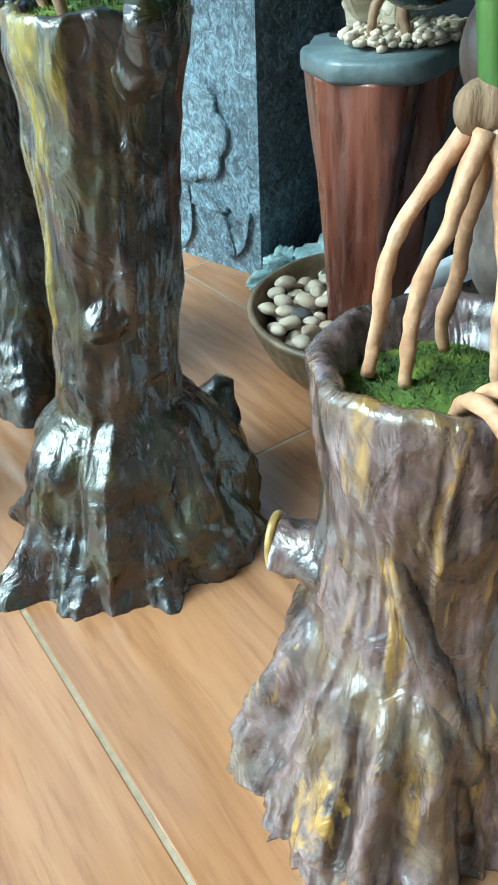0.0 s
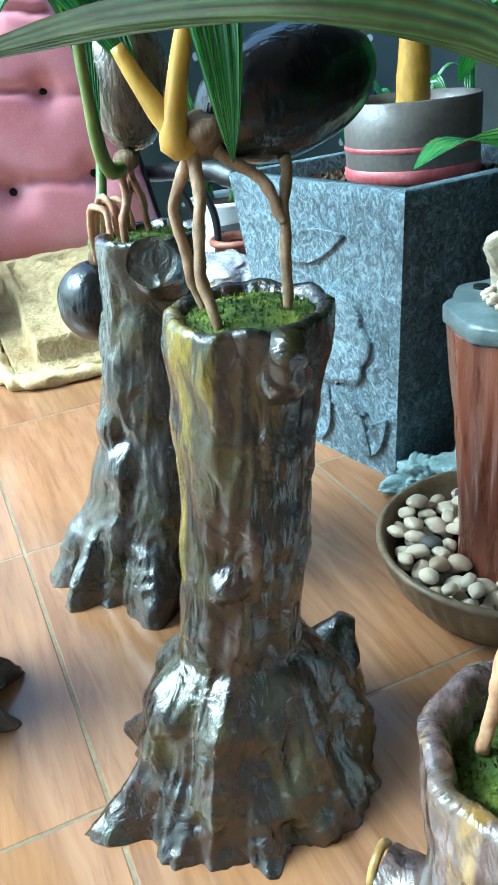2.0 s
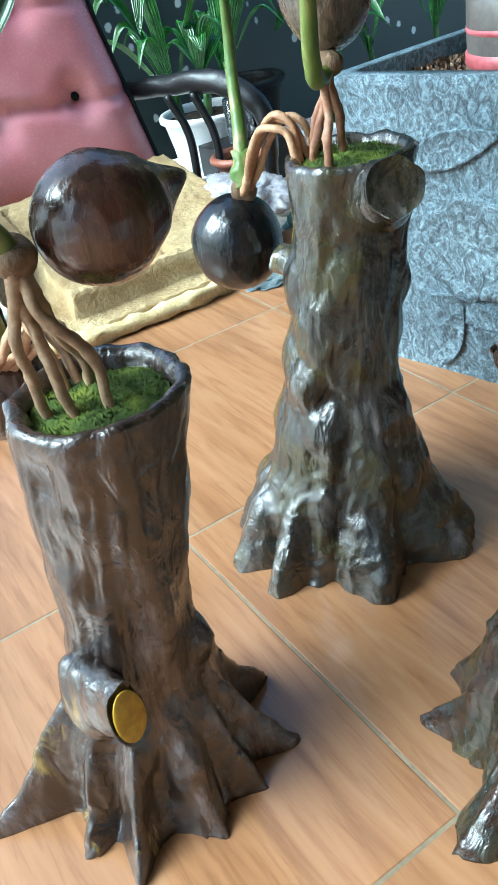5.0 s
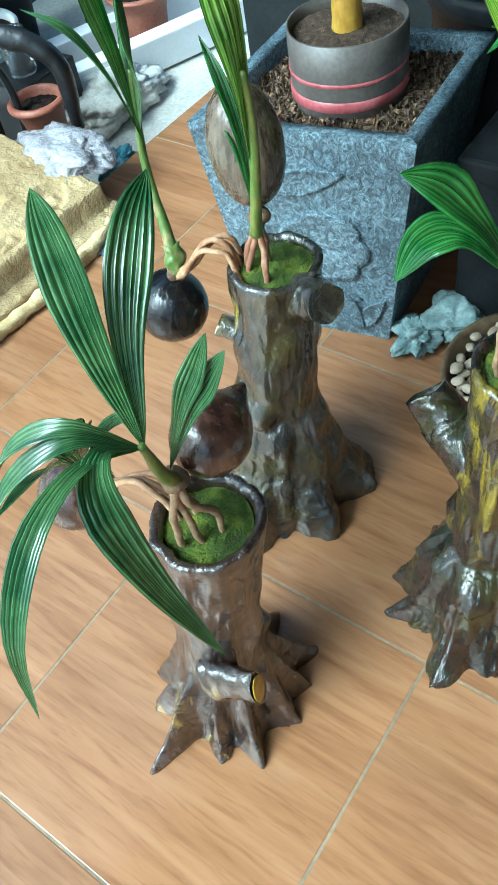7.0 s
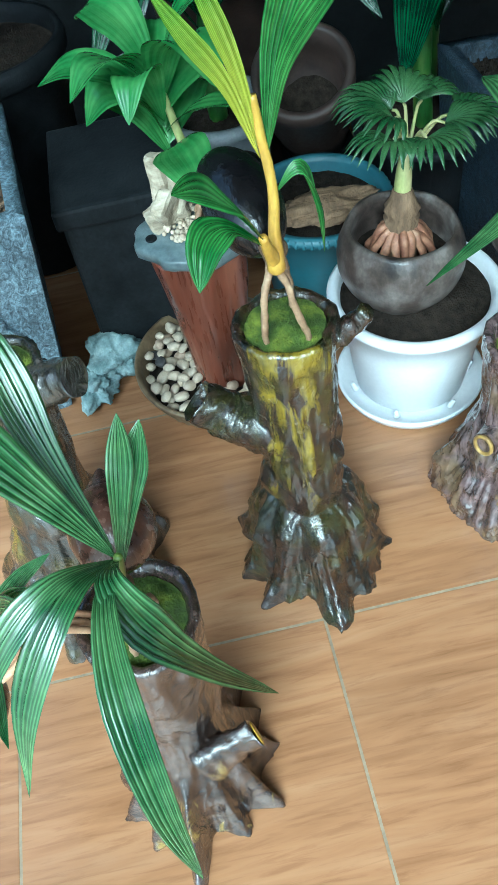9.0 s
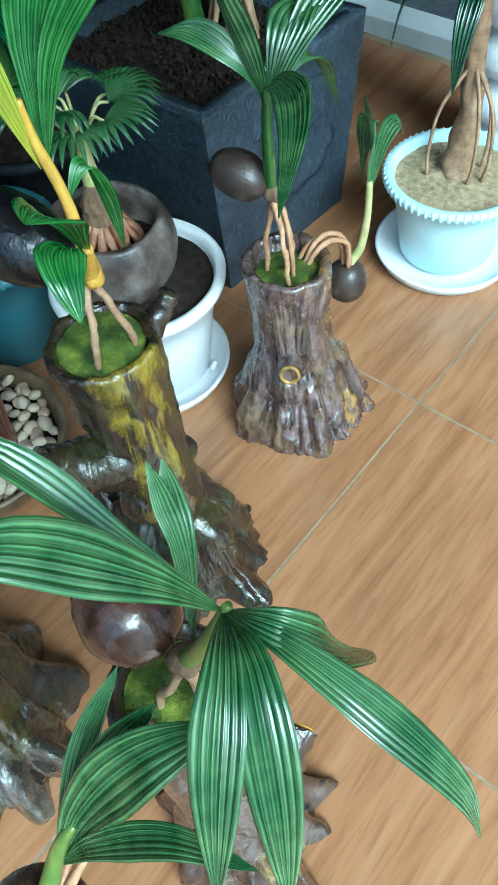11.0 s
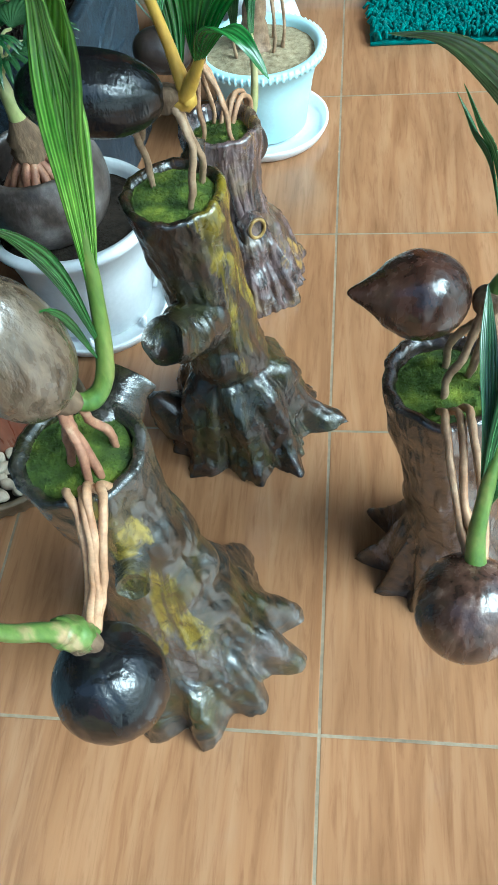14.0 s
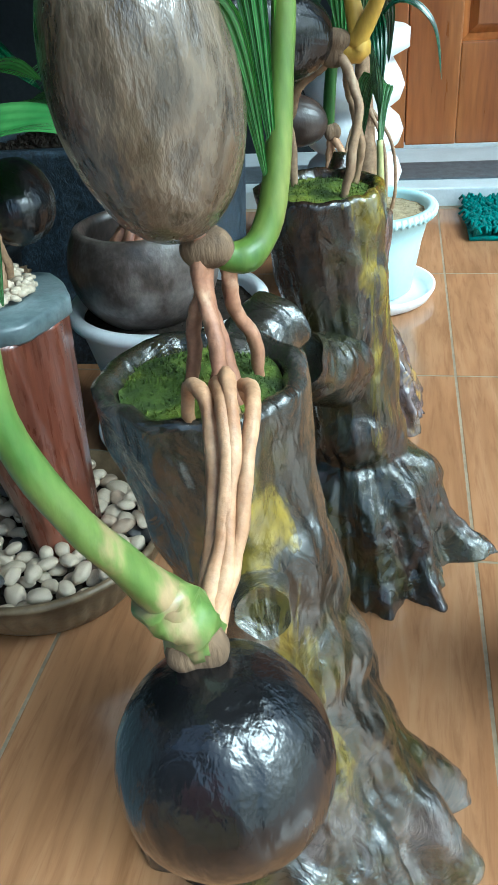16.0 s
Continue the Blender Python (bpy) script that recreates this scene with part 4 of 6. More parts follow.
def stump_c():
    s = thing("stump_planter", (-0.15, 0.19, 0), "brown varnished cement tree-stump planter with a yellow sawn stub", "planter", "stump planters")
    part("trunk", stump_mesh((-0.152, 0.19), (-0.107, 0.181), 0.327, [0.062, 0.054, 0.047, 0.046, 0.048, 0.051, 0.055],
                             [(173, 0.128, 7), (211, 0.086, 9), (239, 0.098, 8), (277, 0.093, 12), (303, 0.098, 12), (326, 0.114, 10), (0, 0.106, 12), (25, 0.094, 9), (53, 0.076, 12), (82, 0.085, 10), (109, 0.088, 9), (140, 0.084, 9)],
                             0.115, (1.0, 1.3), 0.08, 21.0, [(330, 0.12, 0.02, 0.008)], skirt=0.005, crumple=0.35), M_BARK_C, s)
    d = Vector((0.012, -0.053, 0.008)).normalized()
    end = Vector((-0.170, 0.108, 0.149))
    oval = Matrix.Translation(end) @ Matrix.Diagonal((0.70, 1, 1.24, 1)) @ Matrix.Translation(-end)
    bm = stub(end - d * 0.060 - Vector((0, 0, 0.012)), end, 0.029, 0.0195, 8.0)
    bmesh.ops.transform(bm, matrix=oval, verts=bm.verts)
    b = part("branch", bm, M_BARK_C, s, "short sawn branch stub")
    bm = shell(end + d * 0.0005, d, 0.004, 0.0168, n=24, rings=10, seam=0.0)
    bmesh.ops.transform(bm, matrix=oval, verts=bm.verts)
    part("cut_face", bm, M_CUT, b, "yellow painted cut face")
    moss(s, (-0.107, 0.181, 0.318), 0.043, 3)
    p = thing("coconut_seedling", (-0.102, 0.188, 0.318), "coconut seedling with pointed brown nut and striped leaves", "plant", "coconut seedlings")
    part("coconut", shell((-0.066, 0.184, 0.425), (0.1, 0.008, 0.012), 0.078, 0.0355, tip=0.46, seed=4.0), M_COCO_BROWN, p, "pointed brown varnished coconut")
    part("fibre_crown", shell((-0.118, 0.185, 0.420), (1, 0, 0), 0.024, 0.0115, ridges=0.22, n=24, rings=14, seed=3.0), M_FIBRE, p)
    part("stem", tube([(-0.118, 0.185, 0.42), (-0.132, 0.178, 0.45), (-0.142, 0.17, 0.485), (-0.15, 0.164, 0.515)], [0.0076, 0.006, 0.0046, 0.003], 12, 20, 0.1), M_STEM_LIME, p, "yellow-green stem")
    h = (-0.147, 0.166, 0.508)
    for ctrl, w, roll in (([h, (-0.135, 0.197, 0.585), (-0.112, 0.232, 0.64), (-0.09, 0.264, 0.66)], 0.034, -20),
                          ([h, (-0.112, 0.188, 0.58), (-0.068, 0.204, 0.63), (-0.028, 0.218, 0.648)], 0.034, 35),
                          ([(-0.125, 0.176, 0.45), (-0.11, 0.158, 0.52), (-0.094, 0.150, 0.550), (-0.082, 0.144, 0.575)], 0.02, 40),
                          ([(-0.125, 0.176, 0.45), (-0.108, 0.153, 0.515), (-0.092, 0.142, 0.540), (-0.080, 0.132, 0.562)], 0.022, 40),
                          ([h, (-0.19, 0.19, 0.545), (-0.232, 0.226, 0.51), (-0.258, 0.254, 0.428)], 0.03, 10),
                          ([h, (-0.18, 0.20, 0.545), (-0.208, 0.242, 0.52), (-0.228, 0.276, 0.452)], 0.03, 10),
                          ([h, (-0.195, 0.17, 0.54), (-0.250, 0.168, 0.530), (-0.300, 0.160, 0.48), (-0.323, 0.154, 0.40)], 0.024, 0),
                          ([h, (-0.182, 0.166, 0.54), (-0.206, 0.150, 0.515), (-0.210, 0.122, 0.445), (-0.203, 0.083, 0.358)], 0.032, 0)):
        part("leaf", leaf(ctrl, w, roll, 6), M_LEAF, p)
    roots_to(p, [[(-0.118, 0.185, 0.412), (-0.115, 0.176, 0.39), (-0.10, 0.172, 0.36), (-0.096, 0.17, 0.315)],
                 [(-0.120, 0.187, 0.412), (-0.122, 0.184, 0.38), (-0.118, 0.18, 0.35), (-0.114, 0.178, 0.315)],
                 [(-0.116, 0.187, 0.412), (-0.108, 0.194, 0.38), (-0.098, 0.2, 0.35), (-0.092, 0.203, 0.315)],
                 [(-0.122, 0.184, 0.415), (-0.132, 0.188, 0.38), (-0.13, 0.192, 0.35), (-0.126, 0.195, 0.315)]], "", M_ROOT_GREY, 0.0031)
    p.location += Vector((-0.01, -0.007, -0.002))
    q = thing("hanging_seedling", (-0.117, 0.38, 0.25), "round brown coconut hanging on roots with a striped-leaf sprout", "plant", "hanging coconuts")
    part("coconut", shell((-0.117, 0.380, 0.296), (0.0, -0.3, 0.5), 0.088, 0.043, seed=6.0), M_COCO_STREAK, q, "round brown varnished coconut")
    part("stem", tube([(-0.12, 0.362, 0.325), (-0.118, 0.347, 0.35), (-0.122, 0.325, 0.395), (-0.128, 0.31, 0.42)], [0.0088, 0.0072, 0.0056, 0.003], 12, 18, 0.08), M_STEM_LIME, q, "pale green stem")
    k = (-0.12, 0.335, 0.365)
    for ctrl, w, roll in (([k, (-0.134, 0.30, 0.44), (-0.163, 0.262, 0.51), (-0.198, 0.225, 0.558)], 0.042, 30),
                          ([k, (-0.128, 0.30, 0.43), (-0.14, 0.265, 0.49), (-0.155, 0.235, 0.53)], 0.026, 30),
                          ([k, (-0.118, 0.30, 0.43), (-0.114, 0.265, 0.475), (-0.113, 0.23, 0.504)], 0.018, 30),
                          ([k, (-0.15, 0.31, 0.43), (-0.195, 0.28, 0.48), (-0.245, 0.262, 0.50)], 0.022, 20)):
        part("leaf", leaf(ctrl, w, roll, 6), M_LEAF, q)
    q.location += Vector((-0.004, -0.016, -0.034))
    roots_to(q, [[(-0.126, 0.338, 0.291), (-0.118, 0.30, 0.315), (-0.112, 0.262, 0.345), (-0.109, 0.235, 0.350), (-0.108, 0.208, 0.315)],
                 [(-0.130, 0.340, 0.291), (-0.130, 0.30, 0.318), (-0.122, 0.262, 0.350), (-0.118, 0.232, 0.354), (-0.117, 0.206, 0.315)],
                 [(-0.121, 0.338, 0.288), (-0.110, 0.30, 0.312), (-0.103, 0.260, 0.340), (-0.099, 0.232, 0.346), (-0.099, 0.208, 0.315)]], "", M_ROOT, 0.003)


def stump_d():
    s = thing("stump_planter", (0.14, -0.29, 0), "purple-brown glossy cement stump planter with a carved eye", "planter", "stump planters")
    part("trunk", stump_mesh((0.140, -0.292), (0.152, -0.295), 0.272, [0.072, 0.064, 0.053, 0.047, 0.046, 0.048, 0.052],
                             [(69, 0.100, 10), (110, 0.076, 18), (152, 0.090, 12), (185, 0.084, 14), (202, 0.088, 12), (217, 0.102, 10), (236, 0.1, 10), (280, 0.09, 22), (330, 0.095, 20), (20, 0.09, 20)],
                             0.125, (1.3, 0.9), 0.16, 31.0, [(115, 0.1, 0.03, 0.012)], skirt=0.005, lobe_pow=1.8, crumple=1.3), M_BARK_D, s)
    e = (0.1055, -0.2335, 0.150)
    bm = bmesh.new()
    ring = []
    for i in range(26):
        a = i / 26 * math.tau
        c = Vector((e[0] + 0.012 * math.cos(a) * 0.8, e[1] + 0.012 * math.cos(a) * 0.55, e[2] + 0.015 * math.sin(a)))
        nrm = Vector((-0.55, 0.8, 0))
        row = [bm.verts.new(c + (Vector((math.cos(a) * 0.8, math.cos(a) * 0.55, math.sin(a))) * math.cos(b) + nrm * math.sin(b)) * 0.0026) for b in [k / 8 * math.tau for k in range(8)]]
        ring.append(row)
    grid_faces(bm, ring + [ring[0]])
    part("branch", stub((0.130, -0.274, 0.139), (0.1065, -0.235, 0.150), 0.026, 0.0165, 7.0), M_BARK_D, s, "short broken branch stub")
    part("eye_ring", bm, M_RING, s, "raised yellow ring of a branch scar")
    def hug(a, z, lift=0.0):
        k = z / 0.267
        r = 0.050 + 0.030 * max(0.0, 1 - z / 0.13) + lift
        return (0.140 + 0.020 * k + r * math.cos(radians(a)), -0.292 - 0.005 * k + r * math.sin(radians(a)), z)

    for turns, seed in ((((112, 0.25), (116, 0.17), (114, 0.09), (112, 0.015)), 9.0), (((178, 0.262), (202, 0.205), (230, 0.14), (254, 0.07)), 4.0), (((150, 0.24), (140, 0.15), (142, 0.07), (146, 0.01)), 6.0)):
        part("root_ridge", tube([hug(a, z, -0.001) for a, z in turns], [0.005, 0.006, 0.008, 0.010], 12, 26, 0.3, seed=seed), M_BARK_D, s)
    moss(s, (0.150, -0.295, 0.254), 0.041, 4)
    p = thing("coconut_seedling", (0.156, -0.298, 0.256), "coconut seedling with small brown nut and broad striped leaves", "plant", "coconut seedlings")
    part("coconut", shell((0.214, -0.287, 0.372), (0.05, 0.01, 0.012), 0.072, 0.027, seed=8.0), M_COCO_DARK, p, "small brown coconut")
    part("fibre_crown", shell((0.174, -0.295, 0.357), (0, 0, 1), 0.020, 0.0085, ridges=0.25, n=24, rings=14, seed=3.0), M_FIBRE, p)
    part("stem", tube([(0.179, -0.298, 0.356), (0.176, -0.294, 0.40), (0.171, -0.288, 0.45), (0.166, -0.284, 0.49)], [0.0065, 0.0068, 0.006, 0.004], 14, 22, 0.06), M_STEM_G, p, "stout green stem")
    h = (0.167, -0.285, 0.468)
    for ctrl, w, roll in (([h, (0.15, -0.275, 0.505), (0.105, -0.245, 0.525), (0.06, -0.19, 0.529), (0.012, -0.106, 0.524)], 0.036, 22),
                          ([h, (0.185, -0.268, 0.515), (0.225, -0.255, 0.54), (0.268, -0.248, 0.532)], 0.046, 0),
                          ([h, (0.165, -0.31, 0.52), (0.17, -0.345, 0.54), (0.172, -0.39, 0.52)], 0.048, 0),
                          ([h, (0.155, -0.315, 0.505), (0.15, -0.35, 0.49), (0.146, -0.378, 0.43)], 0.03, 0),
                          ([h, (0.155, -0.33, 0.53), (0.145, -0.385, 0.56), (0.13, -0.44, 0.55)], 0.046, 10),
                          ([h, (0.175, -0.27, 0.53), (0.19, -0.255, 0.59), (0.21, -0.24, 0.65)], 0.040, 40)):
        part("leaf", leaf(ctrl, w, roll, 7), M_LEAF, p)
    roots_to(p, [[(0.172, -0.293, 0.35), (0.155, -0.284, 0.322), (0.144, -0.278, 0.29), (0.140, -0.276, 0.253)],
                 [(0.176, -0.296, 0.35), (0.178, -0.29, 0.315), (0.178, -0.284, 0.285), (0.179, -0.282, 0.253)],
                 [(0.172, -0.299, 0.35), (0.158, -0.298, 0.32), (0.148, -0.294, 0.29), (0.146, -0.292, 0.253)],
                 [(0.177, -0.30, 0.35), (0.172, -0.312, 0.315), (0.17, -0.318, 0.285), (0.17, -0.32, 0.253)]], "", M_ROOT, 0.0029)
    p.location += Vector((-0.008, 0.003, 0.006))
    q = thing("hanging_seedling", (0.130, -0.388, 0.155), "small dark coconut hanging on arched pale roots", "plant", "hanging coconuts")
    part("coconut", shell((0.130, -0.388, 0.184), (0, 0, 1), 0.062, 0.0275, seed=9.0), M_COCO_DARK, q, "small dark coconut")
    part("stem", tube([(0.129, -0.389, 0.212), (0.120, -0.402, 0.235), (0.116, -0.408, 0.28), (0.118, -0.412, 0.33)], [0.007, 0.006, 0.005, 0.004], 10, 18, 0.08), M_STEM_PALE, q, "pale green stem")
    for ctrl, w in (([(0.117, -0.41, 0.30), (0.12, -0.418, 0.36), (0.13, -0.423, 0.40), (0.14, -0.428, 0.37), (0.143, -0.433, 0.31)], 0.026), ([(0.117, -0.41, 0.31), (0.116, -0.43, 0.37), (0.112, -0.45, 0.39), (0.11, -0.47, 0.36)], 0.022), ([(0.117, -0.41, 0.31), (0.122, -0.414, 0.38), (0.13, -0.41, 0.44)], 0.018)):
        part("leaf", leaf(ctrl, w, 40, 5), M_LEAF, q)
    roots_to(q, [[(0.128, -0.386, 0.215), (0.127, -0.376, 0.262), (0.133, -0.348, 0.285), (0.142, -0.328, 0.275), (0.148, -0.316, 0.252)],
                 [(0.133, -0.386, 0.215), (0.134, -0.377, 0.258), (0.141, -0.350, 0.281), (0.150, -0.330, 0.273), (0.156, -0.318, 0.252)],
                 [(0.124, -0.383, 0.215), (0.121, -0.372, 0.262), (0.127, -0.344, 0.283), (0.136, -0.323, 0.275), (0.142, -0.310, 0.252)]], "", M_ROOT, 0.003)
    q.location += Vector((-0.002, -0.001, -0.004))


stump_a()
stump_b()
stump_c()
stump_d()


# ---- slate planters ----
def frustum_planter(name, c0, u, v, lu, lv, h, inset_u, inset_v, material, label, fill, fill_drop=0.028, relief=True):
    """A square cement planter: walls narrowing downwards, a lip, and raised leaf reliefs on the face between c0 and c0 + lv v."""
    c0, u, v = Vector((*c0, 0)), Vector((*u, 0)).normalized(), Vector((*v, 0)).normalized()
    P = thing(name, c0 + u * lu / 2 + v * lv / 2, label, "planter", "slate planters")
    zup = Vector((0, 0, 1))

    def at(a, b, z):
        k = 1 - z / h
        return c0 + u * (inset_u * k + a * (lu - 2 * inset_u * k)) + v * (inset_v * k + b * (lv - 2 * inset_v * k)) + zup * z

    rim = 0.022

    def wall(a0, b0, a1, b1, n, mat_w):
        bm = bmesh.new()
        rows = []
        for i in range(31):
            z = h * i / 30
            rows.append([bm.verts.new(at(a0 + (a1 - a0) * j / 30, b0 + (b1 - b0) * j / 30, z) + n * (0.0022 * noise.noise(Vector((j * 0.33, i * 0.33, lu * 9 + a0 * 5 + b0))) if 0 < j < 30 else 0)) for j in range(31)])
        ru, rv = rim / lu, rim / lv
        inner = [bm.verts.new(at(min(max(a0 + (a1 - a0) * j / 30, ru), 1 - ru), min(max(b0 + (b1 - b0) * j / 30, rv), 1 - rv), h)) for j in range(31)]
        low = [bm.verts.new(q.co - zup * 0.06) for q in inner]
        grid_faces(bm, rows + [inner, low], False)
        return part("side", bm, mat_w, P)

    sides = [wall(0, 1, 0, 0, -u, material), wall(0, 0, 1, 0, -v, material), wall(1, 0, 1, 1, u, material), wall(1, 1, 0, 1, v, material)]
    bm = box((-0.5, -0.5, 0), (0.5, 0.5, 0.004), 0)
    for q in bm.verts:
        q.co = at(q.co.x + 0.5, q.co.y + 0.5, q.co.z)
    part("bottom", bm, material, P, smooth=False)
    rng = random.Random(5)
    bm = bmesh.new()
    rows = []
    for i in range(25):
        rows.append([bm.verts.new(at(0.03 + 0.94 * i / 24, 0.03 + 0.94 * j / 24, h - fill_drop) + zup * 0.006 * noise.noise(Vector((i * 0.9, j * 0.9, 2)))) for j in range(25)])
    grid_faces(bm, rows, False)
    for _ in range(2600):
        p = at(rng.uniform(0.07, 0.93), rng.uniform(0.07, 0.93), h - fill_drop) + zup * rng.uniform(0.0, 0.006)
        m = Matrix.Translation(p) @ Euler((rng.random() * 6, rng.random() * 6, rng.random() * 6)).to_matrix().to_4x4()
        s = rng.uniform(0.003, 0.0085)
        q = [bm.verts.new(m @ Vector(k)) for k in ((-s, -s * 0.35, 0), (s, -s * 0.3, 0), (s * 0.9, s * 0.35, s * 0.2), (-s, s * 0.3, s * 0.1), (0, 0, s * 0.5))]
        for a, b in ((0, 1), (1, 2), (2, 3), (3, 0)):
            bm.faces.new((q[a], q[b], q[4]))
    part("mulch", bm, fill, P, "coarse brown mulch filling", smooth=False)
    if relief:
        for shape in relief:
            bm = bmesh.new()
            cb, cz, pts = shape
            ring = [at(0, cb + db, (cz + dz) * h) for db, dz in pts]
            outer = [bm.verts.new(q + u * 0.002) for q in ring]
            mid = [bm.verts.new(q - u * 0.0055) for q in ring]
            ctr = sum(ring, Vector()) / len(ring)
            inn = [bm.verts.new(ctr.lerp(q, 0.86) - u * 0.0035) for q in ring]
            ce = bm.verts.new(ctr - u * 0.003)
            grid_faces(bm, [outer, mid, inn])
            for j in range(len(inn)):
                bm.faces.new((inn[j], inn[(j + 1) % len(inn)], ce))
            bmesh.ops.recalc_face_normals(bm, faces=bm.faces)
            part("relief", bm, material, sides[0], "raised carved leaf")
    return P


def rosette(scale, lobes, amp, squash=1.0, n=40, turn=0.0):
    out = []
    for i in range(n):
        a = i / n * math.tau
        r = scale * (1 + amp * (abs(math.sin(lobes * a / 2 + turn)) ** 0.6 - 0.5))
        out.append((r * math.cos(a), r * math.sin(a) * squash))
    return out


def blade(length, wide, ang, n=28):
    out = []
    for i in range(n):
        t = i / n * 2
        s, sg = (t, 1) if t < 1 else (2 - t, -1)
        x, y = (s - 0.5) * length, sg * wide * math.sin(math.pi * s) ** 0.9
        out.append((x * math.cos(ang) - y * math.sin(ang), x * math.sin(ang) + y * math.cos(ang)))
    return out


RELIEF = ((0.42, 0.48, rosette(0.235, 7, 0.22, 0.72)), (0.52, 0.79, blade(0.46, 0.055, 2.9)), (0.30, 0.18, blade(0.36, 0.06, 0.75)), (0.55, 0.15, blade(0.3, 0.06, 2.1)), (0.14, 0.14, blade(0.26, 0.05, 2.3)), (0.44, 0.26, blade(0.5, 0.045, 0.15)))
frustum_planter("slate_planter", (0.453, 0.258), (0.995, 0.10), (-0.205, 0.979), 0.30, 0.325, 0.370, 0.022, 0.046, M_SLATE, "tall square slate-grey cement planter with carved leaf reliefs", M_MULCH, relief=RELIEF)
frustum_planter("slate_planter", (0.345, -0.745), (1.0, 0.05), (0.06, 1.0), 0.36, 0.35, 0.33, 0.012, 0.03, M_SLATE_DARK, "dark blue-black square cement planter with crackled sides", M_SOIL, relief=RELIEF[:2])


def bucket_plant():
    c = (0.580, 0.430, 0.333)
    b = thing("cut_bucket", c, "cut grey plastic bucket with faded red bands set in the planter", "pot")
    wob = lambda a, h: 0.012 * math.sin(a * 2 + 1) + 0.006 * math.sin(a * 5)
    part("wall", lathe([(0.082, 0.0), (0.083, 0.03), (0.084, 0.07), (0.084, 0.112), (0.081, 0.113), (0.079, 0.09), (0.078, 0.0)], c, 64, None, wob), M_CAN, b)
    for z0, z1 in ((0.022, 0.036), (0.056, 0.062)):
        part("red_band", lathe([(0.0826, z0), (0.0848, z0 + 0.002), (0.0848, z1), (0.0826, z1 + 0.002)], c, 64, None, wob, False), M_CAN_RED, b, "faded red plastic band")
    part("mulch", tuft_disc((c[0], c[1], c[2] + 0.098), 0.077, 0.004, 8, 500), M_MULCH, b, "brown mulch")
    p = thing("potted_palm", (c[0], c[1], c[2] + 0.1), "young palm with a yellow-green trunk in the cut bucket", "plant")
    part("trunk", tube([(c[0], c[1], 0.415), (c[0] + 0.004, c[1], 0.52), (c[0] + 0.01, c[1] - 0.005, 0.64)], [0.022, 0.018, 0.013], 18, 20, 0.08), M_STEM_Y, p, "yellow-green trunk")
    for i, (dx, dy, dz, w) in enumerate(((-0.22, 0.10, 0.10, 0.07), (0.10, -0.28, 0.16, 0.08), (-0.24, -0.12, 0.10, 0.07), (0.2, 0.14, 0.2, 0.07), (-0.06, 0.25, 0.14, 0.07), (0.22, -0.08, 0.12, 0.08))):
        part("leaf", leaf([(c[0] + 0.008, c[1], 0.60), (c[0] + dx * 0.35, c[1] + dy * 0.35, 0.68 + dz * 0.5), (c[0] + dx * 0.75, c[1] + dy * 0.75, 0.64 + dz), (c[0] + dx * 1.15, c[1] + dy * 1.15, 0.56 + dz)], w, 0, 8), M_LEAF, p)


bucket_plant()


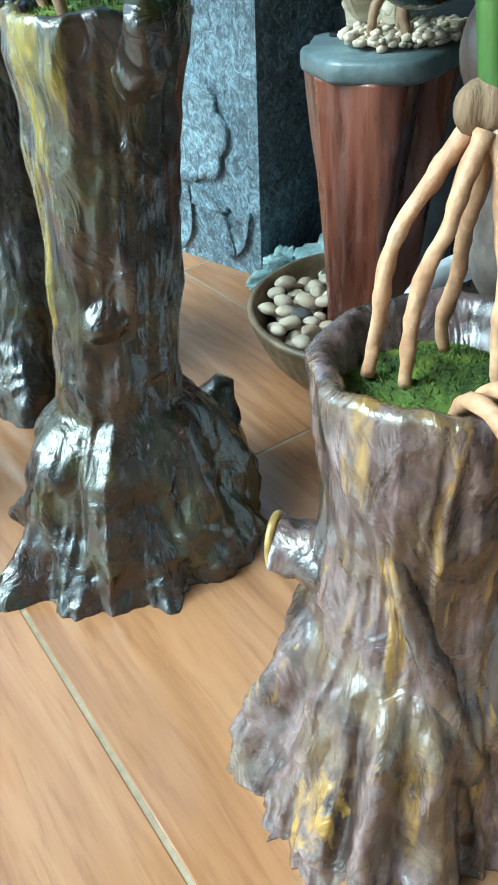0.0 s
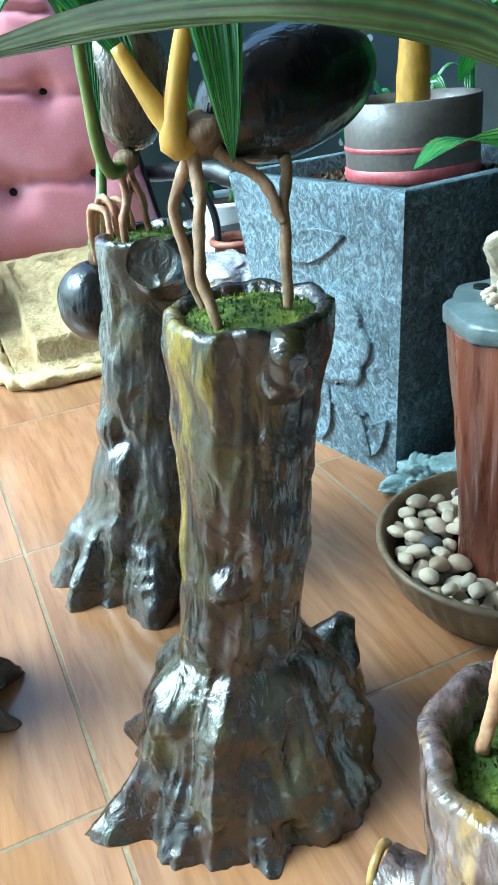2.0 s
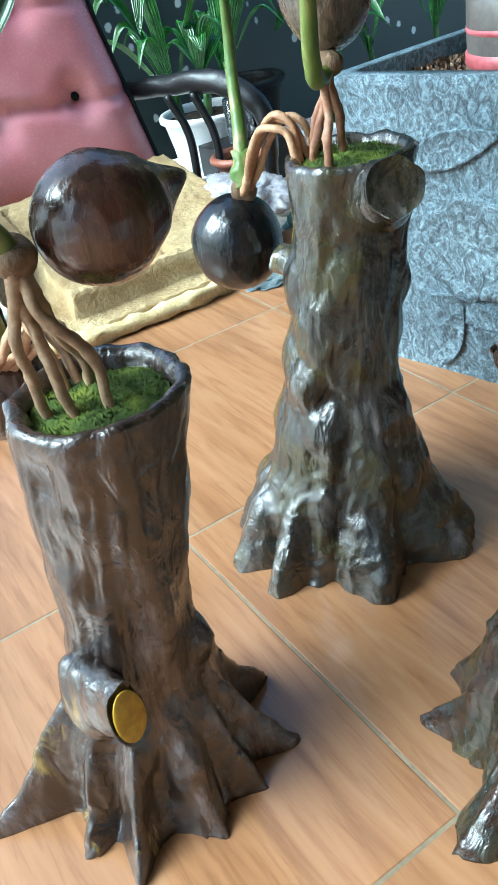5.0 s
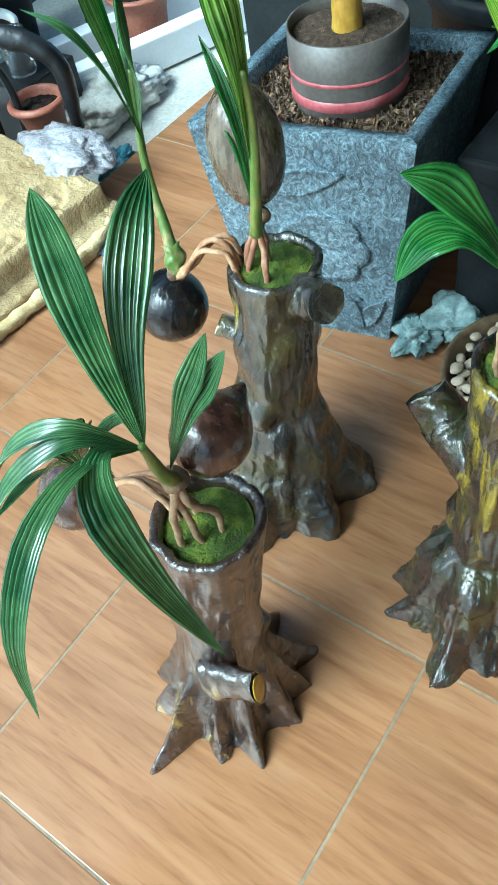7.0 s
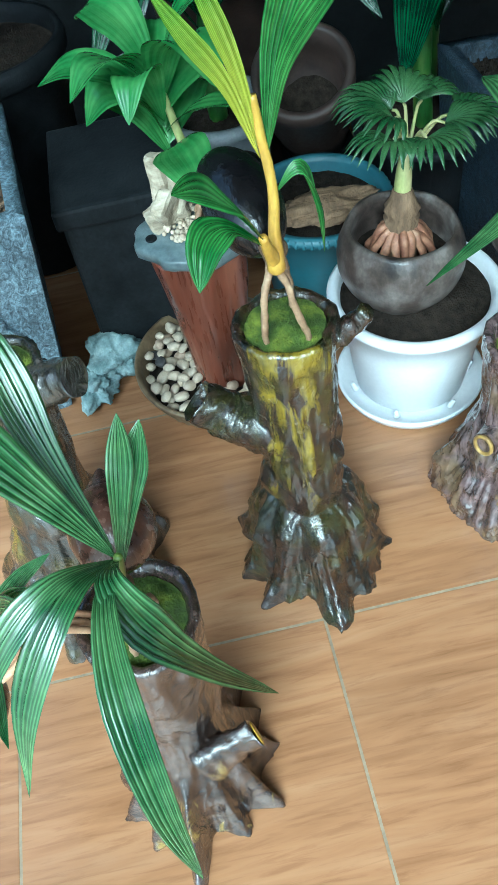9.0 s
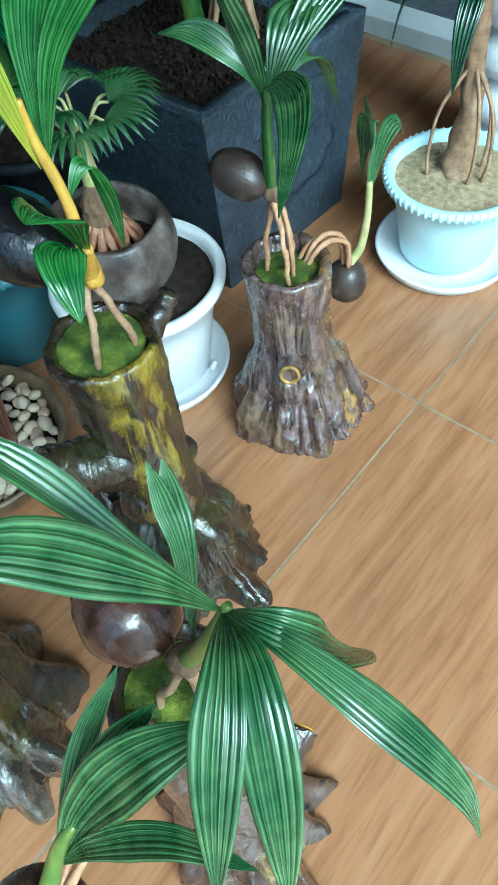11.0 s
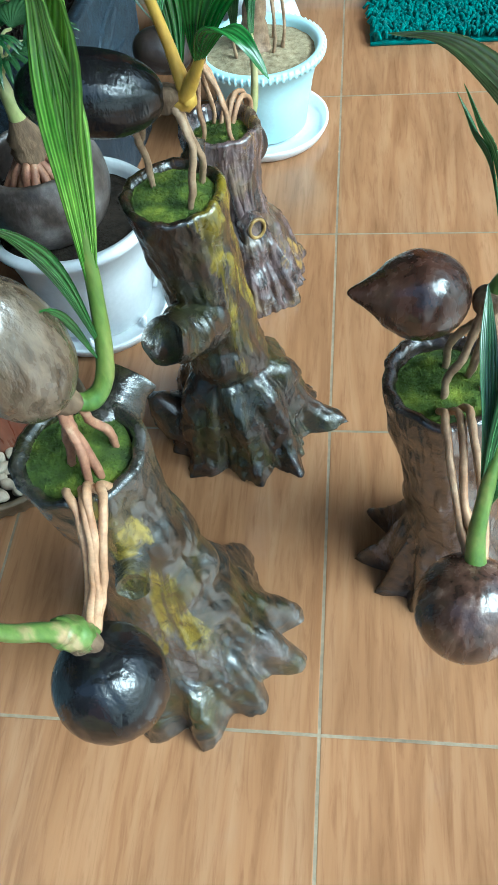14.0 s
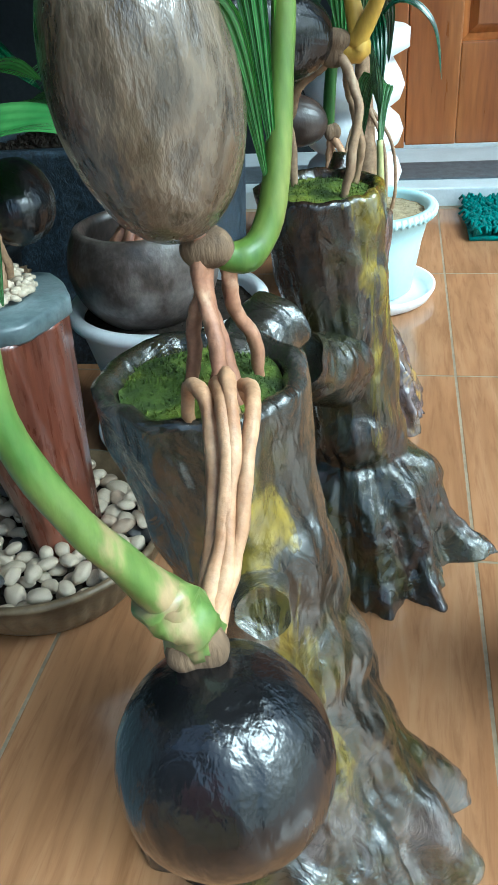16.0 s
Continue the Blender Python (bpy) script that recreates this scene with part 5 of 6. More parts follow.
# ---- pebble bowl and red log ----
def pebble_bowl():
    c = (0.437, 0.056, 0)
    rib = lambda a, h: 0.012 * math.sin(a * 46) if 0.008 < h < 0.062 else 0
    b = solo("bowl", lathe([(0.085, 0.0), (0.095, 0.004), (0.112, 0.025), (0.124, 0.05), (0.128, 0.064), (0.131, 0.066), (0.131, 0.071), (0.125, 0.072), (0.121, 0.062), (0.112, 0.04), (0.09, 0.018)], c, 184, None, rib), M_BOWL, c, "brown ribbed round bowl filled with pebbles on the floor", "bowl")
    part("sand_fill", lathe([(0.005, 0.046), (0.06, 0.047), (0.113, 0.044), (0.113, 0.041), (0.005, 0.041)], c, 40), M_SOIL, b, "dark bedding under the pebbles")
    rng = random.Random(12)
    meshes = []
    for k in range(5):
        bm = bmesh.new()
        bmesh.ops.create_icosphere(bm, subdivisions=3, radius=1)
        for v in bm.verts:
            d = v.co.copy()
            v.co = Vector((d.x * 1.25, d.y * 0.9, d.z * 0.68)) * (1 + 0.16 * noise.noise(d * 1.1 + Vector((k * 5, 0, 0))) + 0.04 * noise.noise(d * 4))
        me = bpy.data.meshes.new("pebble")
        bm.to_mesh(me)
        bm.free()
        me.materials.append((M_PEBBLE, M_PEBBLE, M_PEBBLE_T, M_PEBBLE, M_PEBBLE_D)[k])
        me.polygons.foreach_set("use_smooth", [True] * len(me.polygons))
        meshes.append(me)
    words = ("smooth cream pebble lying in the brown bowl", "smooth cream pebble lying in the brown bowl", "smooth tan pebble lying in the brown bowl", "smooth cream pebble lying in the brown bowl", "dark grey pebble lying in the brown bowl")
    placed = []
    tries = 0
    while len(placed) < 150 and tries < 9000:
        tries += 1
        q, a = 0.114 * math.sqrt(rng.random()), rng.random() * math.tau
        x, y = c[0] + q * math.cos(a), c[1] + q * math.sin(a)
        s = rng.uniform(0.0075, 0.0115)
        lay = 0.053 if tries < 3500 else 0.066
        if math.hypot(x - 0.418, y - 0.05) < 0.046 or q > 0.119 - s:
            continue
        if any((x - px) ** 2 + (y - py) ** 2 + (lay - pz) ** 2 < ((s + ps) * 0.93) ** 2 for px, py, pz, ps in placed):
            continue
        placed.append((x, y, lay, s))
        k = rng.choices(range(5), (4, 4, 3, 4, 0.5))[0]
        o = new("pebble", meshes[k])
        o.matrix_world = Matrix.LocRotScale((x, y, lay), Euler((rng.uniform(-0.4, 0.4), rng.uniform(-0.4, 0.4), rng.random() * 6.3)), (s, s, s))
        tagged(o, words[k], "pebble", "pebbles in the bowl")


pebble_bowl()


def red_log():
    s = thing("log_stand", (0.437, 0.07, 0.05), "varnished red-brown log stand with a grey slab top", "stand")
    bm = bmesh.new()
    rows = []
    for i in range(60):
        f = i / 59
        z = 0.045 + f * 0.245
        cx, cy = 0.416 + 0.020 * f, 0.048 + 0.002 * f
        row = []
        for j in range(90):
            a = j / 90 * math.tau
            d = Vector((math.cos(a), math.sin(a), 0))
            split = (math.degrees(a) - 268 + 8 * math.sin(f * 5)) / 17
            r = (0.033 + 0.027 * f ** 1.2 + 0.004 * (1 - f) ** 4) * (1 - (0.12 + 0.34 * f) * math.exp(-split * split))
            r *= 1 + 0.16 * noise.noise(Vector((d.x * 1.6, d.y * 1.6, f * 0.8))) + 0.10 * abs(noise.noise(Vector((d.x * 4.5, d.y * 4.5, f * 1.2 + 3)))) + 0.02 * noise.noise(Vector((d.x * 18, d.y * 18, f * 7)))
            row.append(bm.verts.new((cx + d.x * r, cy + d.y * r * 1.1, z)))
        rows.append(row)
    grid_faces(bm, rows)
    bm.faces.new(list(reversed(rows[0])))
    bm.faces.new(rows[-1])
    part("trunk", bm, M_RED_WOOD, s)
    bm = bmesh.new()
    ring = []
    for j in range(40):
        a = j / 40 * math.tau
        r = 0.068 * (1 + 0.22 * noise.noise(Vector((math.cos(a) * 1.3, math.sin(a) * 1.3, 4))) + 0.07 * noise.noise(Vector((math.cos(a) * 4, math.sin(a) * 4, 1)))) + 0.014 * math.exp(-((math.degrees(a) - 95) / 22) ** 2)
        ring.append((0.436 + r * math.cos(a), 0.050 + r * math.sin(a) * 1.05))
    rows = [[bm.verts.new((0.436 + (x - 0.436) * k, 0.048 + (y - 0.048) * k, z)) for x, y in ring] for k, z in ((0.93, 0.287), (1.0, 0.291), (1.0, 0.302), (0.96, 0.306), (0.1, 0.307))]
    grid_faces(bm, rows)
    bm.faces.new(list(reversed(rows[0])))
    bm.faces.new(rows[-1])
    part("slab_top", bm, M_SLAB, s, "grey cement slab with an uneven edge")
    part("slab_hole", lathe([(0.003, 0.3065), (0.0075, 0.3085), (0.0075, 0.3060)], (0.435, 0.110, 0), 20), M_BLACK, s, "small dark hole in the slab")
    rng = random.Random(3)
    bm = bmesh.new()
    for _ in range(240):
        q, a = 0.052 * math.sqrt(rng.random()), rng.random() * math.tau
        p = Vector((0.450 + q * math.cos(a), 0.044 + q * math.sin(a), 0.309 + rng.random() * 0.008))
        bmesh.ops.create_icosphere(bm, subdivisions=1, radius=rng.uniform(0.003, 0.0052), matrix=Matrix.Translation(p) @ Matrix.Diagonal((1.3, 1, 0.8, 1)))
    solo("white_gravel", bm, M_PEBBLE, (0.432, 0.062, 0.307), "small white gravel heaped on the grey slab", "gravel", kind="stuff")
    bm = bmesh.new()
    for lo, hi, turn in (((-0.030, -0.012, 0.0), (0.026, 0.014, 0.030), (0.15, 0.25, 1.9)), ((-0.016, -0.010, 0.018), (0.020, 0.012, 0.080), (0.25, -0.30, 1.4)), ((-0.024, -0.009, 0.012), (0.010, 0.012, 0.058), (-0.2, 0.5, 2.4)), ((-0.012, -0.008, 0.03), (0.012, 0.010, 0.095), (0.1, 0.12, 0.8))):
        box(lo, hi, 0.0035, 1, bm, Matrix.Translation((0.458, 0.082, 0.308)) @ Euler(turn).to_matrix().to_4x4())
    bmesh.ops.subdivide_edges(bm, edges=bm.edges[:], cuts=3, use_grid_fill=True)
    for v in bm.verts:
        v.co += noise.noise_vector(v.co * 45) * 0.005 + noise.noise_vector(v.co * 130) * 0.0018
        v.co.z = max(v.co.z, 0.306)
    solo("driftwood_piece", bm, M_ROCK, (0.458, 0.082, 0.306), "cream weathered driftwood piece standing on white gravel", "driftwood", smooth=False)
    part_label = "coconut seedling with black nut and broad leaves on the slab"
    p = thing("coconut_seedling", (0.44, 0.03, 0.31), part_label, "plant", "coconut seedlings")
    part("coconut", shell((0.42, -0.012, 0.372), (0.02, -0.05, 0.02), 0.084, 0.034, seed=12.0), M_COCO_BLACK, p, "black lacquered coconut")
    part("stem", tube([(0.43, 0.03, 0.355), (0.448, 0.042, 0.41), (0.458, 0.06, 0.51)], [0.008, 0.006, 0.004], 10, 16, 0.1), M_STEM_PALE, p)
    roots_to(p, [[(0.43, 0.03, 0.36), (0.42, 0.045, 0.34), (0.418, 0.05, 0.308)], [(0.432, 0.028, 0.36), (0.445, 0.04, 0.335), (0.448, 0.045, 0.308)], [(0.428, 0.026, 0.365), (0.425, 0.02, 0.335), (0.43, 0.015, 0.308)]], "", M_ROOT_GREY, 0.0035)
    for i in range(14):
        a = i * 2.4 + 0.9
        l = 0.106 + 0.026 * math.sin(i * 1.7)
        up = 0.044 + 0.026 * math.cos(i * 2.1) + 0.003 * i
        b = Vector((0.458, 0.060, 0.405 + 0.0075 * i))
        o = Vector((math.cos(a), math.sin(a), 0))
        part("leaf", leaf([b, b + o * l * 0.32 + Vector((0, 0, up * 0.75)), b + o * l * 0.75 + Vector((0, 0, up)), b + o * l * 1.12 + Vector((0, 0, up * 0.62))], 0.066 + 0.012 * math.sin(i * 2.9), 12 * math.sin(i * 1.3), 7, 0.16, 18, 0.012, 0.45), M_LEAF_BROAD, p)


red_log()


# ---- white pot, aqua pot ----
def round_pot(name, c, rb, rt, h, material, label, fill, fill_h, rim_beads=False, saucer=0.0, saucer_mat=None, saucer_label="", group="round pots", lip=0.012):
    p = thing(name, (c[0], c[1], c[2]), label, "pot", group)
    foot = 0.012 if saucer else 0.0
    part("body", lathe([(rb * 0.9, foot), (rb, foot + 0.006), (rb + (rt - rb) * 0.55, foot + h * 0.6), (rt, foot + h * 0.9), (rt + lip * 0.2, foot + h * 0.905), (rt + lip * 0.9, foot + h * 0.93), (rt + lip, foot + h * 0.97), (rt + lip * 0.6, foot + h), (rt - 0.001, foot + h), (rt - 0.005, foot + h * 0.95), (rb + (rt - rb) * 0.5 - 0.008, foot + h * 0.5)], c, 72), material, p)
    if rim_beads:
        bm = bmesh.new()
        for j in range(60):
            a = j / 60 * math.tau
            bmesh.ops.create_icosphere(bm, subdivisions=1, radius=1, matrix=Matrix.Translation((c[0] + (rt + lip * 0.75) * math.cos(a), c[1] + (rt + lip * 0.75) * math.sin(a), c[2] + foot + h * 0.95)) @ Matrix.Rotation(a, 4, "Z") @ Matrix.Diagonal((0.005, 0.0045, 0.009, 1)))
        part("beaded_rim", bm, material, p)
    part("soil", tuft_disc((c[0], c[1], c[2] + foot + fill_h), rt * 0.95, 0.006, 9, 700), fill, p)
    if saucer:
        s = thing("saucer", (c[0], c[1], c[2]), saucer_label, "saucer")
        part("dish", lathe([(saucer * 0.85, 0.0), (saucer * 0.93, 0.004), (saucer, 0.02), (saucer, 0.024), (saucer * 0.96, 0.024), (saucer * 0.9, 0.010), (saucer * 0.5, 0.009)], c, 72), saucer_mat, s)
    return p


WP = (0.361, -0.229, 0)
wp = round_pot("white_pot", WP, 0.082, 0.110, 0.182, M_WHITE, "white round plastic flower pot standing in a saucer", M_SOIL, 0.165, False, 0.112, M_WHITE, "white round plastic saucer under the pot")
for a in (150, 205, 95, 260):
    x, y = math.cos(radians(a)), math.sin(radians(a))
    part("foot_rib", tube([(WP[0] + x * 0.088, WP[1] + y * 0.088, 0.014), (WP[0] + x * 0.094, WP[1] + y * 0.094, 0.03)], [0.005, 0.003], 10, 6), M_WHITE, wp)


def shell_palm():
    c = Vector((0.378, -0.212, 0.245))
    s = thing("coconut_shell_pot", (c.x, c.y, 0.165), "large brown coconut shell cut open as a pot, set in soil", "pot")
    prof = []
    for i in range(34):
        t = i / 33 * 2.15
        prof.append((0.090 * math.sin(t) ** 0.9 + 0.0005, -0.085 * math.cos(t)))
    r0, z0 = prof[-1]
    prof += [(r0 - 0.006, z0 + 0.001), (r0 - 0.008, z0 - 0.012), (0.078, 0.0), (0.07, -0.02), (0.02, -0.025)]
    part("shell", lathe([(q * 0.95, z * 0.95) for q, z in prof], c, 80, None, lambda a, h: 0.02 * math.sin(2 * a + 1) + 0.012 * math.sin(5 * a) + (0.012 * noise.noise(Vector((math.cos(a) * 3, math.sin(a) * 3, h * 30))))), M_COCO_POT, s, "weathered grey-brown shell wall")
    part("soil", tuft_disc((c.x, c.y, c.z - 0.012), 0.074, 0.004, 14, 500), M_SOIL, s, "dark potting soil")
    p = thing("dwarf_palm", (0.38, -0.212, 0.23), "dwarf fan palm with swollen orange roots in the coconut shell", "plant")
    part("bulb", lathe([(0.004, 0.0), (0.026, 0.004), (0.024, 0.03), (0.020, 0.05), (0.023, 0.064), (0.019, 0.07), (0.023, 0.078), (0.017, 0.09), (0.012, 0.105)], (0.38, -0.212, 0.235), 40, None, lambda a, h: 0.06 * math.sin(9 * a + h * 160)), M_FIBRE, p, "ringed brown bulb")
    rng = random.Random(4)
    for i in range(17):
        a = i / 17 * math.tau
        o = Vector((math.cos(a), math.sin(a), 0))
        b = Vector((0.38, -0.212, 0))
        part("root", tube([b + o * 0.012 + Vector((0, 0, 0.290)), b + o * (0.026 + rng.uniform(-0.004, 0.004)) + Vector((0, 0, 0.278 + rng.uniform(-0.006, 0.006))), b + o * 0.038 + Vector((rng.uniform(-0.005, 0.005), rng.uniform(-0.005, 0.005), 0.256)), b + o * 0.046 + Vector((0, 0, 0.232))], [0.004, 0.0062, 0.005, 0.003], 9, 14, 0.5, seed=i * 1.0), M_ROOT_RED, p, "swollen orange root")
    part("trunk", tube([(0.38, -0.212, 0.32), (0.384, -0.214, 0.36), (0.392, -0.22, 0.40)], [0.012, 0.010, 0.007], 14, 14, 0.1), M_STEM_PALE, p, "yellow-green trunk")
    hub = Vector((0.392, -0.22, 0.395))
    for k in range(9):
        a = k * 2.4
        lean = 0.35 + 0.35 * (k % 3)
        ctr = hub + Vector((math.cos(a) * 0.03 * lean * 2, math.sin(a) * 0.03 * lean * 2, 0.05 - 0.03 * lean))
        part("petiole", tube([hub - Vector((0, 0, 0.02)), hub.lerp(ctr, 0.6) + Vector((0, 0, 0.01)), ctr], [0.003, 0.0022, 0.0018], 6, 8), M_STEM_PALE, p)
        fan = bmesh.new()
        out = Vector((math.cos(a), math.sin(a), 0.55 - 0.5 * lean)).normalized()
        sd = out.cross(Vector((0, 0, 1))).normalized()
        up = sd.cross(out)
        for j in range(13):
            b = (j - 6) / 6 * 1.25
            dv = (out * math.cos(b) + sd * math.sin(b)).normalized()
            ln = 0.068 * (1 - 0.18 * abs(b))
            l2 = leaf([ctr, ctr + dv * ln * 0.4 + up * 0.008, ctr + dv * ln * 0.75 + up * 0.004, ctr + dv * ln - up * 0.012], 0.0075, math.degrees(b) * 0.2, 1, 0.5, 9)
            me = bpy.data.meshes.new("t")
            l2.to_mesh(me)
            l2.free()
            fan.from_mesh(me)
            bpy.data.meshes.remove(me)
        part("fan_leaf", fan, M_LEAF, p)


shell_palm()

AQ = (0.137, -0.698, 0)
round_pot("aqua_pot", AQ, 0.075, 0.100, 0.150, M_AQUA, "pale aqua plastic flower pot with a beaded rim", M_COIR, 0.135, True, 0.116, M_WHITE, "white round plastic saucer under the aqua pot")
ad = thing("caudex_plant", (0.145, -0.705, 0.148), "thick grey-brown caudex plant with thin hanging roots in the aqua pot", "plant")
part("trunk", tube([(0.145, -0.705, 0.14), (0.147, -0.715, 0.18), (0.144, -0.72, 0.24), (0.15, -0.725, 0.32), (0.152, -0.73, 0.42)], [0.026, 0.022, 0.017, 0.014, 0.01], 18, 26, 0.3), M_ROOT_GREY, ad, "swollen grey-brown trunk")
for i, (dx, dy) in enumerate(((-0.035, 0.02), (0.035, 0.03), (-0.03, -0.03), (-0.05, 0.0))):
    part("aerial_root", tube([(0.148, -0.722, 0.32), (0.145 + dx * 0.8, -0.71 + dy * 0.8, 0.26), (0.145 + dx, -0.708 + dy, 0.19), (0.145 + dx * 0.9, -0.706 + dy, 0.148)], [0.0035, 0.003, 0.0028, 0.0035], 7, 18, 0.3, seed=i * 2.0), M_ROOT_GREY, ad, "thin hanging root")
for i in range(5):
    a = i * 1.3 + 0.5
    b = Vector((0.15, -0.727, 0.38 + 0.012 * i))
    o = Vector((math.cos(a), math.sin(a), 0))
    part("leaf", leaf([b, b + o * 0.05 + Vector((0, 0, 0.05)), b + o * 0.10 + Vector((0, 0, 0.02)), b + o * 0.12 + Vector((0, 0, -0.06))], 0.032, 10, 5), M_LEAF_DARK_SHADE, ad)

prof = [(0.085, 0.0), (0.09, 0.02)]
for k in range(4):
    z = 0.03 + k * 0.078
    prof += [(0.066, z), (0.086, z + 0.015), (0.094, z + 0.038), (0.086, z + 0.06)]
prof += [(0.07, 0.35), (0.10, 0.365), (0.10, 0.395), (0.092, 0.40)]
solo("pedestal", lathe(prof, (0.178, -0.965, 0), 56), M_WHITE, (0.178, -0.965, 0), "white painted pedestal with stacked rounded rings", "pedestal")


# ---- shag mat ----
def shag_mat():
    m = thing("shag_mat", (-0.26, -1.09, 0), "teal green shaggy noodle doormat lying before the step", "mat")
    part("backing", box((-0.48, -1.205, 0.0), (-0.055, -0.975, 0.008), 0.003), M_MAT, m)
    rng = random.Random(6)
    bm = bmesh.new()
    for _ in range(1900):
        x, y = rng.uniform(-0.475, -0.06), rng.uniform(-1.2, -0.98)
        a = rng.random() * math.tau
        o = Vector((math.cos(a), math.sin(a), 0)) * rng.uniform(0.006, 0.018)
        tube([(x, y, 0.006), Vector((x, y, 0.024 + rng.random() * 0.008)) + o * 0.4, Vector((x, y, 0.018)) + o * 1.3], [0.0035, 0.0042, 0.0028], 5, 4, 0, bm)
    pile = part("shag", bm, M_MAT, m, "thick teal chenille noodles")
    pile["kind"] = "stuff"


shag_mat()


# ---- broken armchair and things in the yard ----
def armchair():
    c = thing("armchair", (0.32, 1.15, 0), "broken pink tufted leather armchair with bare yellow foam seat", "chair")
    bm = bmesh.new()
    rows = []
    w0, w1 = 0.085, 0.545
    for i in range(111):
        rows.append([])
        for j in range(111):
            u, w = i / 110, j / 110
            x, y = w0 + (w1 - w0) * u, 0.945 + 0.43 * w
            inside = min(u - 0.10 - 0.02 * noise.noise(Vector((0, y * 9, 3))), 0.97 - u, w - 0.09 - 0.015 * noise.noise(Vector((x * 9, 0, 3))), 0.97 - w)
            step_up = 0.042 * min(1.0, max(0.0, inside / 0.012 + 0.5))
            torn = min(1.0, max(0.0, noise.noise(Vector((x * 11, y * 11, 0))) * 7 - 0.6)) if inside > 0.05 else 0.0
            pit = -torn * (0.010 + 0.006 * noise.noise(Vector((x * 70, y * 70, 4))))
            rows[-1].append(bm.verts.new((x, y, 0.022 + 0.085 * w + step_up + pit + 0.003 * noise.noise(Vector((x * 60, y * 60, 1))) + 0.0014 * noise.noise(Vector((x * 170, y * 170, 1))))))
    grid_faces(bm, rows, False)
    edge = [r[0] for r in rows] + rows[-1][1:] + [r[-1] for r in reversed(rows[:-1])] + list(reversed(rows[0][1:-1]))
    low = [bm.verts.new((v.co.x, v.co.y, 0.0)) for v in edge]
    grid_faces(bm, [edge, low])
    bm.faces.new(low)
    bmesh.ops.recalc_face_normals(bm, faces=bm.faces)
    part("seat_foam", bm, M_FOAM, c, "torn yellow foam seat")
    part("torn_edge", tube([(0.085, 1.30, 0.07), (0.072, 1.15, 0.045), (0.07, 1.0, 0.02), (0.10, 0.94, 0.012), (0.22, 0.925, 0.012), (0.34, 0.925, 0.012), (0.47, 0.94, 0.014), (0.545, 0.99, 0.014)], [0.014, 0.012, 0.016, 0.014, 0.012, 0.016, 0.011, 0.012], 12, 70, 0.9), M_FOAM_SKIN, c, "frayed foam lining edge")
    rng = random.Random(2)
    bm = bmesh.new()
    rows = []
    N = 60
    btn = [(0.372, 0.30), (0.759, 0.32), (0.656, 0.62), (0.269, 0.62), (0.484, 0.9), (0.871, 0.9)]

    def back(u, v, off=0.0):
        bulge = 0.05 * (1 - (2 * u - 1) ** 6) * (1 - (2 * v - 1) ** 8)
        for bu, bv in btn:
            q = ((u - bu) * 0.50) ** 2 + ((v - bv) * 0.62) ** 2
            bulge -= 0.03 * math.exp(-q / 0.0012)
            if v < 1:
                bulge -= 0.010 * math.exp(-((v - bv - 0.03 * math.sin(u * 5)) * 0.62 / 0.008) ** 2) * (1 if abs(u - bu) < 0.3 else 0)
        wide = 0.50 * (1 - 0.06 * v)
        x = 0.29 + (u - 0.5) * wide - 0.05 * v
        y = 1.40 + 0.20 * v - bulge - off
        z = 0.095 + 0.60 * v
        return Vector((x, y, z))

    for i in range(N + 1):
        rows.append([bm.verts.new(back(i / N, j / N) + Vector((0, 0.0007 * noise.noise(Vector((i * 0.3, j * 0.3, 0))), 0))) for j in range(N + 1)])
    grid_faces(bm, rows, False)
    edge = [r[0] for r in rows] + rows[-1][1:] + [r[-1] for r in reversed(rows[:-1])] + list(reversed(rows[0][1:-1]))
    rear = [bm.verts.new(v.co + Vector((0, 0.09, 0))) for v in edge]
    grid_faces(bm, [edge, rear])
    bm.faces.new(rear)
    bmesh.ops.recalc_face_normals(bm, faces=bm.faces)
    b = part("backrest", bm, M_PINK, c, "faded pink tufted leather back")
    for bu, bv in btn:
        part("button", shell(back(bu, bv, 0.004), (0, -1, 0.2), 0.008, 0.009, n=16, rings=8), M_BLACK, b, "dark covered button")
    part("piping", tube([back(1, 0.02) + Vector((0.004, 0, 0)), back(1, 0.5) + Vector((0.004, 0, 0)), back(1, 0.98) + Vector((0.004, 0, 0)), back(0.5, 1.0) + Vector((0, 0, 0.004)), back(0.02, 1.0)], [0.005] * 5, 8, 60), M_BLACK, b, "dark piping")
    part("armrest", tube([(0.545, 1.52, 0.255), (0.60, 1.40, 0.265), (0.655, 1.27, 0.262), (0.69, 1.2, 0.20), (0.69, 1.2, 0.06)], [0.018, 0.022, 0.024, 0.02, 0.014], 14, 40, 0.2), M_DARK_STEEL, c, "black padded arm")
    part("arm_post", tube([(0.575, 1.38, 0.25), (0.60, 1.36, 0.16), (0.585, 1.34, 0.02)], [0.009, 0.009, 0.009], 10, 20), M_DARK_STEEL, c)
    part("arm_post", tube([(0.615, 1.34, 0.25), (0.64, 1.32, 0.15), (0.62, 1.30, 0.0)], [0.009, 0.009, 0.009], 10, 20), M_DARK_STEEL, c)
    part("armrest", tube([(0.06, 1.5, 0.26), (0.03, 1.36, 0.27), (0.02, 1.2, 0.25), (0.03, 1.14, 0.12), (0.035, 1.13, 0.0)], [0.016, 0.02, 0.022, 0.018, 0.014], 14, 40, 0.2), M_DARK_STEEL, c, "black padded arm")
